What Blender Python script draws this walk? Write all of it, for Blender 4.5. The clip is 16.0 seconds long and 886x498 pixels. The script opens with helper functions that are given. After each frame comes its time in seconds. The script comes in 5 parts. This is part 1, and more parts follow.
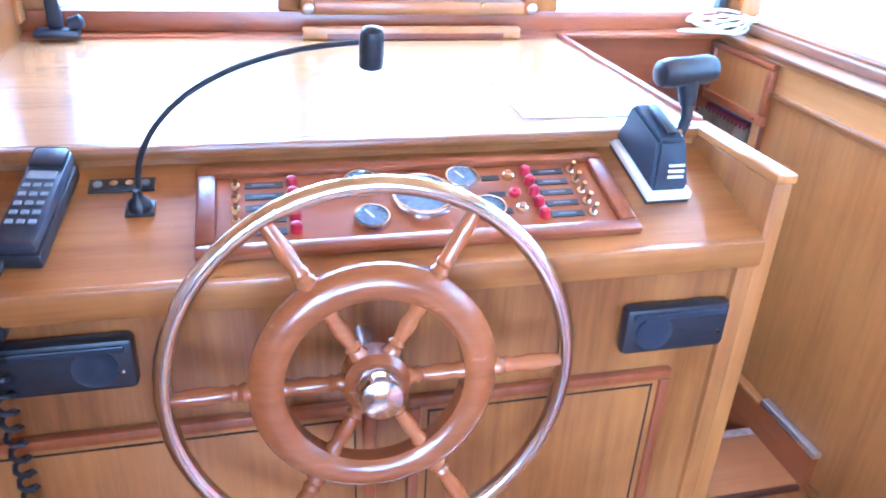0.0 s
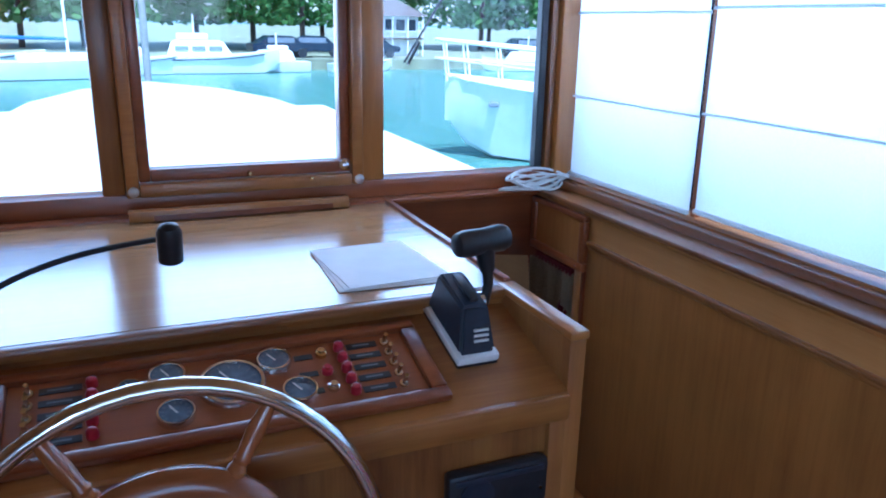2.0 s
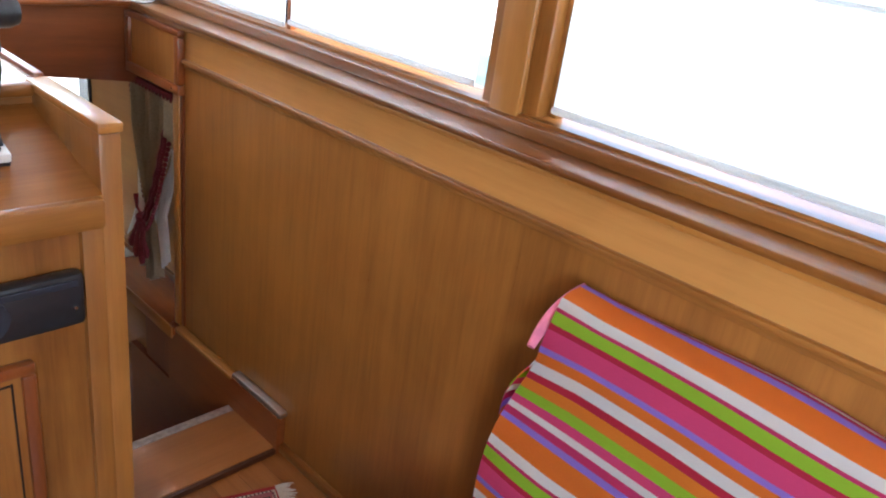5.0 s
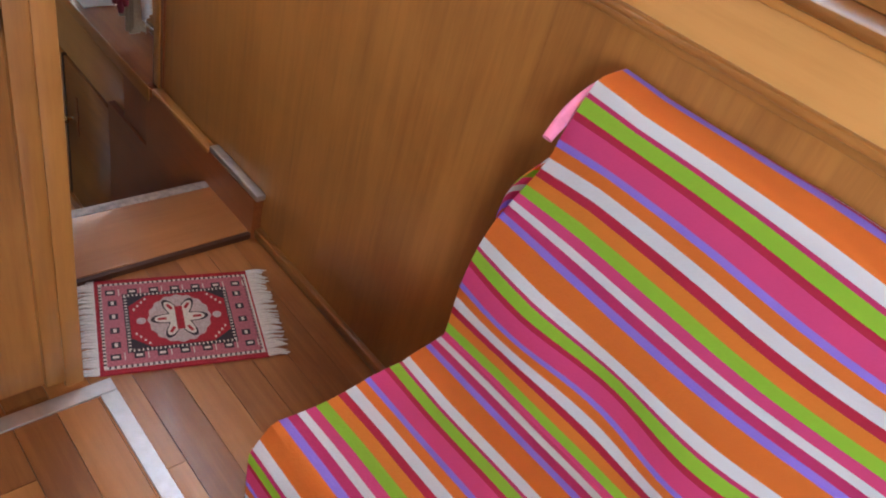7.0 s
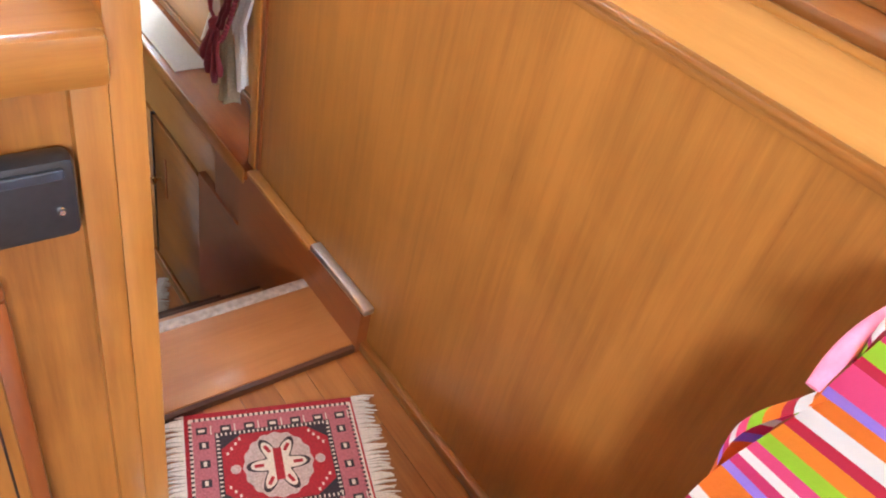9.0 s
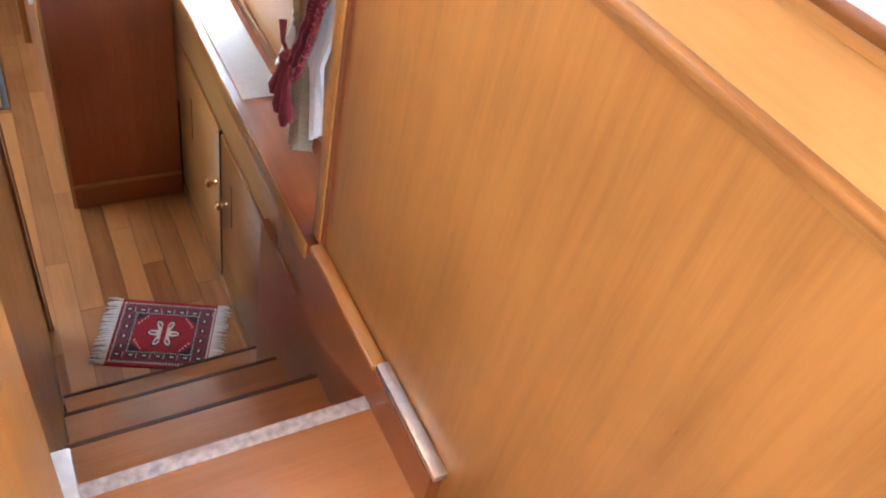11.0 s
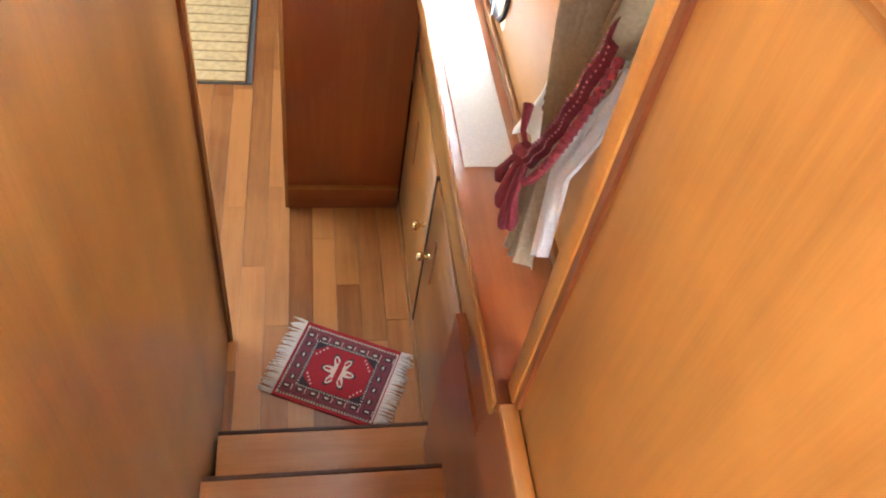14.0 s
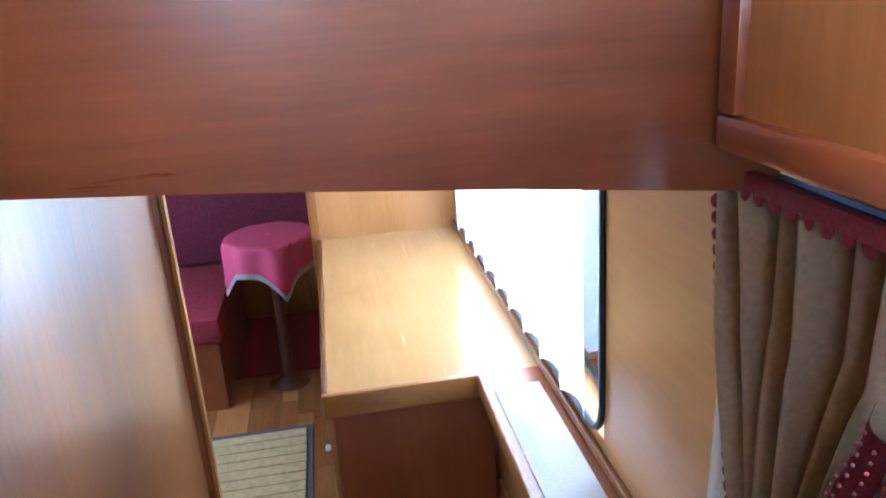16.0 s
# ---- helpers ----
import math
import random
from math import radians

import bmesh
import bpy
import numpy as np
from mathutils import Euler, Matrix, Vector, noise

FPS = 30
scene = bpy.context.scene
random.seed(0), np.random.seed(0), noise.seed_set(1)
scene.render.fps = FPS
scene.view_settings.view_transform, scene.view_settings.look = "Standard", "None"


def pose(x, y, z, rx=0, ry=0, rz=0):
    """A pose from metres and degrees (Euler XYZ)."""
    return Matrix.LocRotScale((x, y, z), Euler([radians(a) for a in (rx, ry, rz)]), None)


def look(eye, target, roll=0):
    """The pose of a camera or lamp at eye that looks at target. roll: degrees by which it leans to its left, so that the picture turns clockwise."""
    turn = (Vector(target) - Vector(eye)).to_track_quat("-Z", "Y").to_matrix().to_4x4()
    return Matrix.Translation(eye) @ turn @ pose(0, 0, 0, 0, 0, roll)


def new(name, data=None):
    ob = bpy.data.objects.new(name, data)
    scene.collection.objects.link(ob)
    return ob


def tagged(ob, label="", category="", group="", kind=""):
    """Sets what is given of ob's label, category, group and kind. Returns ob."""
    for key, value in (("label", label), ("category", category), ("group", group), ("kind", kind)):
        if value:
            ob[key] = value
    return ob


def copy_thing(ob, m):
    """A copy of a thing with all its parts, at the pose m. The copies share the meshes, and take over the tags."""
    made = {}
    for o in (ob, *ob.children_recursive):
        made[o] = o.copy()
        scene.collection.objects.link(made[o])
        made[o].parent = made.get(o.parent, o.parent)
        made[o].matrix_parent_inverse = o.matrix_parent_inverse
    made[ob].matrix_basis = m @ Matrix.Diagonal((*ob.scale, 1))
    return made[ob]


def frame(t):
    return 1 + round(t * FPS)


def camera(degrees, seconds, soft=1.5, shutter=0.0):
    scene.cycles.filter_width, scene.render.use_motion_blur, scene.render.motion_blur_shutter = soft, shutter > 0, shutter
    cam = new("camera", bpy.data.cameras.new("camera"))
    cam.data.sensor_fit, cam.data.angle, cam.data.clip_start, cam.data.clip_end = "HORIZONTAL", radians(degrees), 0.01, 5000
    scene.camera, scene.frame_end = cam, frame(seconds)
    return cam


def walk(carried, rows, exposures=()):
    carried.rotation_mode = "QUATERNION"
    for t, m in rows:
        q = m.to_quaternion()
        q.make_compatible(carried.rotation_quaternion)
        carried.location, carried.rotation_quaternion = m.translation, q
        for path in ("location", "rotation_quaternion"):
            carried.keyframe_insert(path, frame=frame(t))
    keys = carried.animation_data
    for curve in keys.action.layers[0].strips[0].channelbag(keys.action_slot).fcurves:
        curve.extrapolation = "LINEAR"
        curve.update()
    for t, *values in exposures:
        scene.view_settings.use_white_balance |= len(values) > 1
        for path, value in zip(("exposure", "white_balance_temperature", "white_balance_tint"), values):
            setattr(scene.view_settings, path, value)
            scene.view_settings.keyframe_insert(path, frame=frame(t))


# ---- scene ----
cam = camera(60.7, 16.0, soft=2.0)
PATH = [
    (0, (0.009, -0.018, 1.487), (0.452, 1.701, 0.564), 2.8),
    (0.5, (0.018, -0.04, 1.53), (0.474, 1.737, 0.733), 2.3),
    (1, (0.047, -0.06, 1.554), (0.564, 1.739, 0.85), 1.1),
    (1.5, (0.083, -0.066, 1.562), (0.71, 1.726, 0.932), 1.4),
    (2, (0.131, -0.064, 1.561), (0.886, 1.698, 0.989), 1.2),
    (2.5, (0.181, -0.066, 1.552), (1.082, 1.63, 0.994), 1.6),
    (3, (0.224, -0.072, 1.539), (1.272, 1.537, 0.981), 2.4),
    (3.5, (0.276, -0.072, 1.512), (1.434, 1.435, 0.891), 4.9),
    (4, (0.31, -0.091, 1.486), (1.551, 1.316, 0.791), 5.3),
    (4.5, (0.343, -0.113, 1.45), (1.652, 1.197, 0.695), 6.7),
    (5, (0.372, -0.124, 1.401), (1.749, 1.078, 0.59), 8.5),
    (5.2, (0.378, -0.129, 1.378), (1.779, 1.035, 0.55), 9.6),
    (7.3, (0.568, -0.008, 1.234), (1.751, 1.015, -0.012), 17.7),
    (7.5, (0.6, 0.016, 1.239), (1.731, 1.075, -0.026), 17.4),
    (8, (0.641, 0.106, 1.25), (1.732, 1.224, 0.001), 13.4),
    (8.5, (0.636, 0.25, 1.252), (1.729, 1.375, 0.011), 13.0),
    (9, (0.648, 0.332, 1.253), (1.754, 1.433, 0.003), 14.4),
    (9.2, (0.68, 0.366, 1.248), (1.775, 1.464, -0.015), 15.5),
    (11.3, (0.919, 0.807, 1.216), (1.777, 1.97, -0.167), 16.2),
    (11.5, (0.929, 0.828, 1.222), (1.769, 1.994, -0.168), 17.9),
    (12, (1.025, 0.902, 1.197), (1.69, 2.123, -0.241), 19.1),
    (12.5, (1.075, 0.966, 1.184), (1.55, 2.217, -0.302), 16.9),
    (13, (1.079, 1.014, 1.175), (1.419, 2.292, -0.325), 12.8),
    (13.5, (1.065, 1.1, 1.168), (1.35, 2.375, -0.346), 11.5),
    (14, (1.069, 1.24, 1.134), (1.421, 2.501, -0.378), 11.5),
    (14.5, (1.071, 1.355, 1.09), (1.46, 2.821, -0.213), 8.6),
    (15, (1.082, 1.392, 1.051), (1.442, 3.001, -0.080), 5.2),
    (15.5, (1.080, 1.436, 1.022), (1.398, 3.181, 0.099), 1.5),
    (16, (1.068, 1.530, 0.981), (1.334, 3.402, 0.329), -4.0),
]

EXPOSURES = [(0.0, 4.0, 4000, 9), (0.5, 3.5, 4100, 9), (1.0, 2.8, 4200, 9), (1.5, 1.85, 4300, 9), (2.0, 1.1, 4200, 8), (2.5, 0.75, 4200, 8), (3.2, 0.6, 4200, 8), (3.7, 0.9, 4500, 8),
             (4.5, 1.85, 5600, 10), (5.2, 2.5, 6000, 10), (7.3, 2.75, 5700, 10), (8.0, 3.2, 6000, 10), (9.0, 3.7, 6300, 10),
             (11.5, 4.2, 5400, 10), (14.0, 4.55, 6300, 10), (15.0, 4.6, 6000, 10), (15.5, 4.2, 5600, 10), (16.0, 3.45, 4700, 10)]
walk(cam, [(t, look(eye, target, roll)) for t, eye, target, roll in PATH], EXPOSURES)

# ---- light ----
world = bpy.data.worlds.new("sky")
scene.world = world
world.use_nodes = True
wn = world.node_tree
sky = wn.nodes.new("ShaderNodeTexSky")
sky.sky_type, sky.sun_disc = 'NISHITA', False
sky.sun_elevation, sky.sun_rotation = radians(64), radians(186)
wn.links.new(sky.outputs[0], wn.nodes["Background"].inputs[0])
wn.nodes["Background"].inputs[1].default_value = 0.15
sun = new("sun", bpy.data.lights.new("sun", 'SUN'))
sun.data.energy, sun.data.angle, sun.data.color = 5.0, radians(0.6), (1.0, 0.96, 0.88)
SUN_DIR = Vector((math.sin(radians(186)) * math.cos(radians(64)), math.cos(radians(186)) * math.cos(radians(64)), math.sin(radians(64))))
sun.rotation_mode = 'QUATERNION'
sun.rotation_quaternion = SUN_DIR.to_track_quat('Z', 'Y')


def window_light(eye, target, w, h, power):
    lamp = new("window_light", bpy.data.lights.new("window_light", 'AREA'))
    lamp.data.shape, lamp.data.size, lamp.data.size_y, lamp.data.energy = 'RECTANGLE', w, h, power
    lamp.data.color = (0.93, 0.97, 1.0)
    lamp.matrix_world = look(eye, target)


# fill lamps at the window openings, added to the daylight from the sky
window_light((0.42, 2.30, 1.62), (0.42, 0.0, 0.6), 1.8, 0.7, 8)
window_light((1.66, 1.2, 1.65), (0.4, 1.2, 1.0), 1.8, 0.7, 18)
# left and rear fill: added lamps at openings out of view
window_light((-0.72, -1.5, 1.5), (0.9, -1.55, 0.75), 1.15, 0.7, 13)
window_light((0.3, -2.35, 1.45), (0.35, 0.5, 0.85), 1.3, 0.75, 1.8)
window_light((1.72, 3.4, 0.50), (0.6, 3.2, -0.3), 1.2, 0.6, 7)
# added fill from the unseen left side of the cabin
window_light((-0.95, 4.2, 0.50), (0.6, 3.6, -0.6), 1.6, 0.6, 2.4)


# ---- materials ----
def mat(name):
    m = bpy.data.materials.new(name)
    m.use_nodes = True
    return m, m.node_tree.nodes, m.node_tree.links, m.node_tree.nodes["Principled BSDF"]


def wood(name, dark, light, axis, rough=0.28, coat=0.35, band=0.35, fine=1.0):
    """Varnished wood with the grain along an axis of the world."""
    m, n, l, b = mat(name)
    geo = n.new("ShaderNodeNewGeometry")
    mp = n.new("ShaderNodeMapping")
    l.new(geo.outputs["Position"], mp.inputs[0])
    across = [9.0, 9.0, 9.0]
    across['xyz'.index(axis)] = 0.55
    mp.inputs["Scale"].default_value = across
    info = n.new("ShaderNodeObjectInfo")
    add = n.new("ShaderNodeVectorMath")
    add.operation = 'MULTIPLY_ADD'
    l.new(info.outputs["Random"], add.inputs[0])
    add.inputs[1].default_value = (7.0, 5.0, 3.0)
    l.new(mp.outputs[0], add.inputs[2])
    broad = n.new("ShaderNodeTexNoise")
    broad.inputs["Scale"].default_value, broad.inputs["Detail"].default_value = 0.55, 4
    broad.inputs["Distortion"].default_value = 0.5
    grain = n.new("ShaderNodeTexNoise")
    grain.inputs["Scale"].default_value, grain.inputs["Detail"].default_value, grain.inputs["Roughness"].default_value = 7.0 * fine, 6, 0.7
    for t in (broad, grain):
        l.new(add.outputs[0], t.inputs["Vector"])
    mixf = n.new("ShaderNodeMix")
    mixf.inputs[0].default_value = 0.42
    l.new(broad.outputs[0], mixf.inputs[2])
    l.new(grain.outputs[0], mixf.inputs[3])
    rnd = n.new("ShaderNodeMath")
    rnd.operation = 'MULTIPLY_ADD'
    l.new(info.outputs["Random"], rnd.inputs[0])
    rnd.inputs[1].default_value = band
    sub = n.new("ShaderNodeMath")
    sub.operation = 'SUBTRACT'
    blotch = n.new("ShaderNodeTexNoise")
    blotch.inputs["Scale"].default_value, blotch.inputs["Detail"].default_value = 3.2, 3
    blotch.inputs["Distortion"].default_value = 0.8
    l.new(geo.outputs["Position"], blotch.inputs["Vector"])
    cloud = n.new("ShaderNodeMath")
    cloud.operation = 'MULTIPLY_ADD'
    cloud.inputs[1].default_value = 0.36
    l.new(blotch.outputs[0], cloud.inputs[0])
    l.new(mixf.outputs[0], cloud.inputs[2])
    level = n.new("ShaderNodeMath")
    level.operation = 'SUBTRACT'
    level.inputs[1].default_value = 0.18
    l.new(cloud.outputs[0], level.inputs[0])
    l.new(level.outputs[0], sub.inputs[0])
    sub.inputs[1].default_value = band / 2
    l.new(sub.outputs[0], rnd.inputs[2])
    ramp = n.new("ShaderNodeValToRGB")
    ramp.color_ramp.elements[0].position, ramp.color_ramp.elements[0].color = 0.29, (*dark, 1)
    ramp.color_ramp.elements[1].position, ramp.color_ramp.elements[1].color = 0.71, (*light, 1)
    l.new(rnd.outputs[0], ramp.inputs[0])
    l.new(ramp.outputs[0], b.inputs["Base Color"])
    rr = n.new("ShaderNodeMapRange")
    l.new(grain.outputs[0], rr.inputs[0])
    rr.inputs[3].default_value, rr.inputs[4].default_value = rough - 0.06, rough + 0.14
    l.new(rr.outputs[0], b.inputs["Roughness"])
    b.inputs["Coat Weight"].default_value, b.inputs["Coat Roughness"].default_value = coat, 0.16
    bump = n.new("ShaderNodeBump")
    bump.inputs["Strength"].default_value, bump.inputs["Distance"].default_value = 0.18, 0.002
    l.new(grain.outputs[0], bump.inputs["Height"])
    l.new(bump.outputs[0], b.inputs["Normal"])
    return m


def plain(name, color, rough=0.5, metal=0.0, vary=0.15, scale=30.0, bump=0.1, transmit=0.0, spread=0.0):
    """A plain surface with fine mottling."""
    m, n, l, b = mat(name)
    geo = n.new("ShaderNodeNewGeometry")
    noi = n.new("ShaderNodeTexNoise")
    noi.inputs["Scale"].default_value, noi.inputs["Detail"].default_value = scale, 5
    l.new(geo.outputs["Position"], noi.inputs["Vector"])
    ramp = n.new("ShaderNodeValToRGB")
    ramp.color_ramp.elements[0].position, ramp.color_ramp.elements[1].position = 0.3, 0.7
    ramp.color_ramp.elements[0].color = (*[c * (1 - vary) for c in color], 1)
    ramp.color_ramp.elements[1].color = (*[min(1, c * (1 + vary)) for c in color], 1)
    l.new(noi.outputs[0], ramp.inputs[0])
    l.new(ramp.outputs[0], b.inputs["Base Color"])
    b.inputs["Roughness"].default_value, b.inputs["Metallic"].default_value = rough, metal
    if bump:
        bp = n.new("ShaderNodeBump")
        bp.inputs["Strength"].default_value, bp.inputs["Distance"].default_value = bump, 0.002
        l.new(noi.outputs[0], bp.inputs["Height"])
        l.new(bp.outputs[0], b.inputs["Normal"])
    if spread:
        tr = n.new("ShaderNodeBsdfTranslucent")
        l.new(ramp.outputs[0], tr.inputs[0])
        mx = n.new("ShaderNodeMixShader")
        mx.inputs[0].default_value = spread
        l.new(b.outputs[0], mx.inputs[1])
        l.new(tr.outputs[0], mx.inputs[2])
        l.new(mx.outputs[0], n["Material Output"].inputs[0])
    return m


def stripes_material(name, colours):
    """Woven cotton whose stripes follow the u coordinate of the cloth."""
    m, n, l, b = mat(name)
    at = n.new("ShaderNodeUVMap")
    sep = n.new("ShaderNodeSeparateXYZ")
    l.new(at.outputs[0], sep.inputs[0])
    fr = n.new("ShaderNodeMath")
    fr.operation = 'FRACT'
    l.new(sep.outputs[0], fr.inputs[0])
    ramp = n.new("ShaderNodeValToRGB")
    ramp.color_ramp.interpolation = 'CONSTANT'
    total, run = sum(w for w, _ in colours), 0
    el = ramp.color_ramp.elements
    for i, (w, c) in enumerate(colours):
        e = el[i] if i < 2 else el.new(run / total)
        e.position, e.color = run / total, (*c, 1)
        run += w
    l.new(fr.outputs[0], ramp.inputs[0])
    l.new(ramp.outputs[0], b.inputs["Base Color"])
    b.inputs["Roughness"].default_value = 0.9
    geo = n.new("ShaderNodeNewGeometry")
    noi = n.new("ShaderNodeTexNoise")
    noi.inputs["Scale"].default_value = 220
    l.new(geo.outputs["Position"], noi.inputs["Vector"])
    bp = n.new("ShaderNodeBump")
    bp.inputs["Strength"].default_value, bp.inputs["Distance"].default_value = 0.25, 0.002
    l.new(noi.outputs[0], bp.inputs["Height"])
    l.new(bp.outputs[0], b.inputs["Normal"])
    return m


HONEY_D, HONEY_L = (0.155, 0.050, 0.009), (0.43, 0.182, 0.038)
RED_D, RED_L = (0.14, 0.034, 0.009), (0.31, 0.090, 0.022)
# the WALL teak, darkened in colour for the dim walls by the stairs
VENEER = wood("teak_veneer_upright_shaded", (0.115, 0.038, 0.008), (0.36, 0.146, 0.030), 'z')
WALL = wood("teak_veneer_upright", HONEY_D, HONEY_L, 'z')
TEAK_X = wood("teak_across", HONEY_D, HONEY_L, 'x')
TEAK_Y = wood("teak_along", HONEY_D, HONEY_L, 'y')
PALE_Y = wood("pale_teak_along", (0.32, 0.13, 0.028), (0.52, 0.25, 0.07), 'y')
PALE_Z = wood("pale_teak_upright", (0.32, 0.13, 0.028), (0.52, 0.25, 0.07), 'z')
MAHOG_X = wood("mahogany_across", RED_D, RED_L, 'x')
MAHOG_Y = wood("mahogany_along", RED_D, RED_L, 'y')
MAHOG_Z = wood("mahogany_upright", RED_D, RED_L, 'z')
DESK = wood("desk_varnish", (0.34, 0.17, 0.06), (0.50, 0.28, 0.12), 'x', rough=0.16, coat=0.8)
COUNTER = wood("counter_varnish", (0.40, 0.20, 0.06), (0.56, 0.32, 0.12), 'y', rough=0.2, coat=0.7)
LEDGEWOOD = wood("dark_ledge_varnish", RED_D, RED_L, 'y', rough=0.16, coat=0.8)
PLANK = wood("floor_plank", (0.20, 0.065, 0.014), (0.46, 0.19, 0.05), 'y', rough=0.3, band=0.4)
CHERRY_Z = wood("red_brown_veneer", (0.24, 0.055, 0.010), (0.40, 0.115, 0.022), 'z')
# near-black wood; the shade in the stair gaps is put into its colour
DARKWOOD = wood("gap_dark_wood", (0.035, 0.011, 0.005), (0.09, 0.028, 0.011), 'x', rough=0.4, coat=0.1)
TREAD = wood("tread_teak", (0.26, 0.09, 0.022), (0.45, 0.19, 0.06), 'x', rough=0.3)
DARK_JOINT = plain("dark_joint", (0.02, 0.008, 0.004), 0.8)
STEEL = plain("polished_steel", (0.72, 0.71, 0.70), 0.14, 1.0, 0.05, 12, 0.02)
ALUMINIUM = plain("brushed_aluminium", (0.60, 0.60, 0.61), 0.4, 1.0, 0.08, 60, 0.05)
NOSING = plain("scuffed_nosing", (0.42, 0.36, 0.33), 0.45, 0.3, 0.3, 70, 0.3)
BRASS = plain("brass", (0.75, 0.56, 0.26), 0.22, 1.0, 0.08, 40, 0.02)
PALEBRASS = plain("nickel_brass", (0.66, 0.60, 0.48), 0.25, 1.0, 0.08, 40, 0.02)
BLACK = plain("black_plastic", (0.018, 0.019, 0.022), 0.38, 0, 0.2, 90, 0.15)
DARKBLUE = plain("dark_blue_grey_plastic", (0.020, 0.026, 0.040), 0.35, 0, 0.15, 90, 0.1)
GREY = plain("grey_plastic", (0.16, 0.18, 0.2), 0.4, 0, 0.1, 60, 0.05)
WHITEPL = plain("white_plastic", (0.78, 0.78, 0.76), 0.35, 0, 0.04, 40, 0.03)
REDPL = plain("red_plastic", (0.36, 0.012, 0.03), 0.3, 0, 0.1, 60, 0.02)
DIAL = plain("dial_face", (0.13, 0.17, 0.22), 0.25, 0, 0.2, 80, 0.02)
PAPER = plain("paper", (0.86, 0.86, 0.85), 0.7, 0, 0.03, 20, 0.05)
BLIND = plain("white_blind_cloth", (0.80, 0.82, 0.83), 0.8, 0, 0.03, 240, 0.1, spread=0.65)
LACE = plain("white_lace", (0.86, 0.85, 0.82), 0.85, 0, 0.06, 180, 0.3, spread=0.25)
KHAKI = plain("khaki_curtain_cloth", (0.48, 0.37, 0.23), 0.9, 0, 0.12, 160, 0.25, spread=0.12)
CRIMSON = plain("crimson_braid", (0.16, 0.012, 0.018), 0.85, 0, 0.35, 260, 0.4)
ROSE = plain("rose_tablecloth", (0.52, 0.055, 0.11), 0.8, 0, 0.1, 150, 0.2)
VELVET = plain("dark_red_upholstery", (0.14, 0.012, 0.028), 0.85, 0, 0.3, 70, 0.3)
RUNNER = plain("red_brown_runner", (0.17, 0.03, 0.02), 0.95, 0, 0.3, 140, 0.3)
WOOL_RED = plain("wool_red", (0.30, 0.012, 0.022), 0.95, 0, 0.25, 300, 0.4)
WOOL_ROSE = plain("wool_rose", (0.36, 0.11, 0.13), 0.95, 0, 0.3, 300, 0.4)
WOOL_DARK = plain("wool_dark", (0.03, 0.022, 0.03), 0.95, 0, 0.3, 300, 0.4)
WOOL_CREAM = plain("wool_cream", (0.56, 0.50, 0.42), 0.95, 0, 0.15, 300, 0.4)
FRINGE = plain("cotton_fringe", (0.62, 0.58, 0.53), 0.95, 0, 0.12, 300, 0.3)
BAMBOO = plain("bamboo_slat", (0.50, 0.36, 0.16), 0.6, 0, 0.18, 40, 0.2)
CLOTHGREY = plain("grey_border_cloth", (0.10, 0.10, 0.09), 0.9, 0, 0.2, 200, 0.3)
CEIL = plain("white_headliner", (0.72, 0.69, 0.62), 0.7, 0, 0.04, 25, 0.1)
GELCOAT = plain("white_gelcoat", (0.78, 0.78, 0.76), 0.3, 0, 0.04, 3, 0.02)
BARK = plain("bark", (0.07, 0.05, 0.035), 0.9, 0, 0.3, 6, 0.4)
LEAF = plain("foliage", (0.12, 0.24, 0.06), 0.7, 0, 0.6, 0.5, 0, spread=0.5)
BANK = plain("grassy_bank", (0.20, 0.21, 0.13), 0.9, 0, 0.3, 0.6, 0.2)
ROOF = plain("shingle_roof", (0.12, 0.10, 0.09), 0.9, 0, 0.2, 4, 0.2)
CARPAINT = plain("dark_car_paint", (0.02, 0.03, 0.05), 0.25, 0.2, 0.1, 3, 0)
STRIPED = stripes_material("striped_cotton", [
    (4, (0.36, 0.22, 0.75)), (13, (0.80, 0.20, 0.02)), (6, (0.80, 0.78, 0.76)), (2, (0.62, 0.04, 0.16)), (6, (0.36, 0.62, 0.03)), (3, (0.55, 0.02, 0.06)),
    (9, (0.75, 0.07, 0.22)), (3, (0.36, 0.22, 0.75)), (5, (0.80, 0.20, 0.02)), (6, (0.80, 0.78, 0.76)), (4, (0.55, 0.02, 0.06)), (6, (0.80, 0.24, 0.02)),
    (6, (0.36, 0.62, 0.03)), (5, (0.75, 0.07, 0.22)), (4, (0.80, 0.78, 0.76)), (5, (0.62, 0.04, 0.16))])


def glass_material():
    m, n, l, b = mat("clear_glass")
    tr = n.new("ShaderNodeBsdfTransparent")
    gl = n.new("ShaderNodeBsdfGlossy")
    gl.inputs["Roughness"].default_value = 0.02
    fr = n.new("ShaderNodeFresnel")
    fr.inputs[0].default_value = 1.45
    mx = n.new("ShaderNodeMixShader")
    l.new(fr.outputs[0], mx.inputs[0])
    l.new(tr.outputs[0], mx.inputs[1])
    l.new(gl.outputs[0], mx.inputs[2])
    l.new(mx.outputs[0], n["Material Output"].inputs[0])
    return m


GLASS = glass_material()


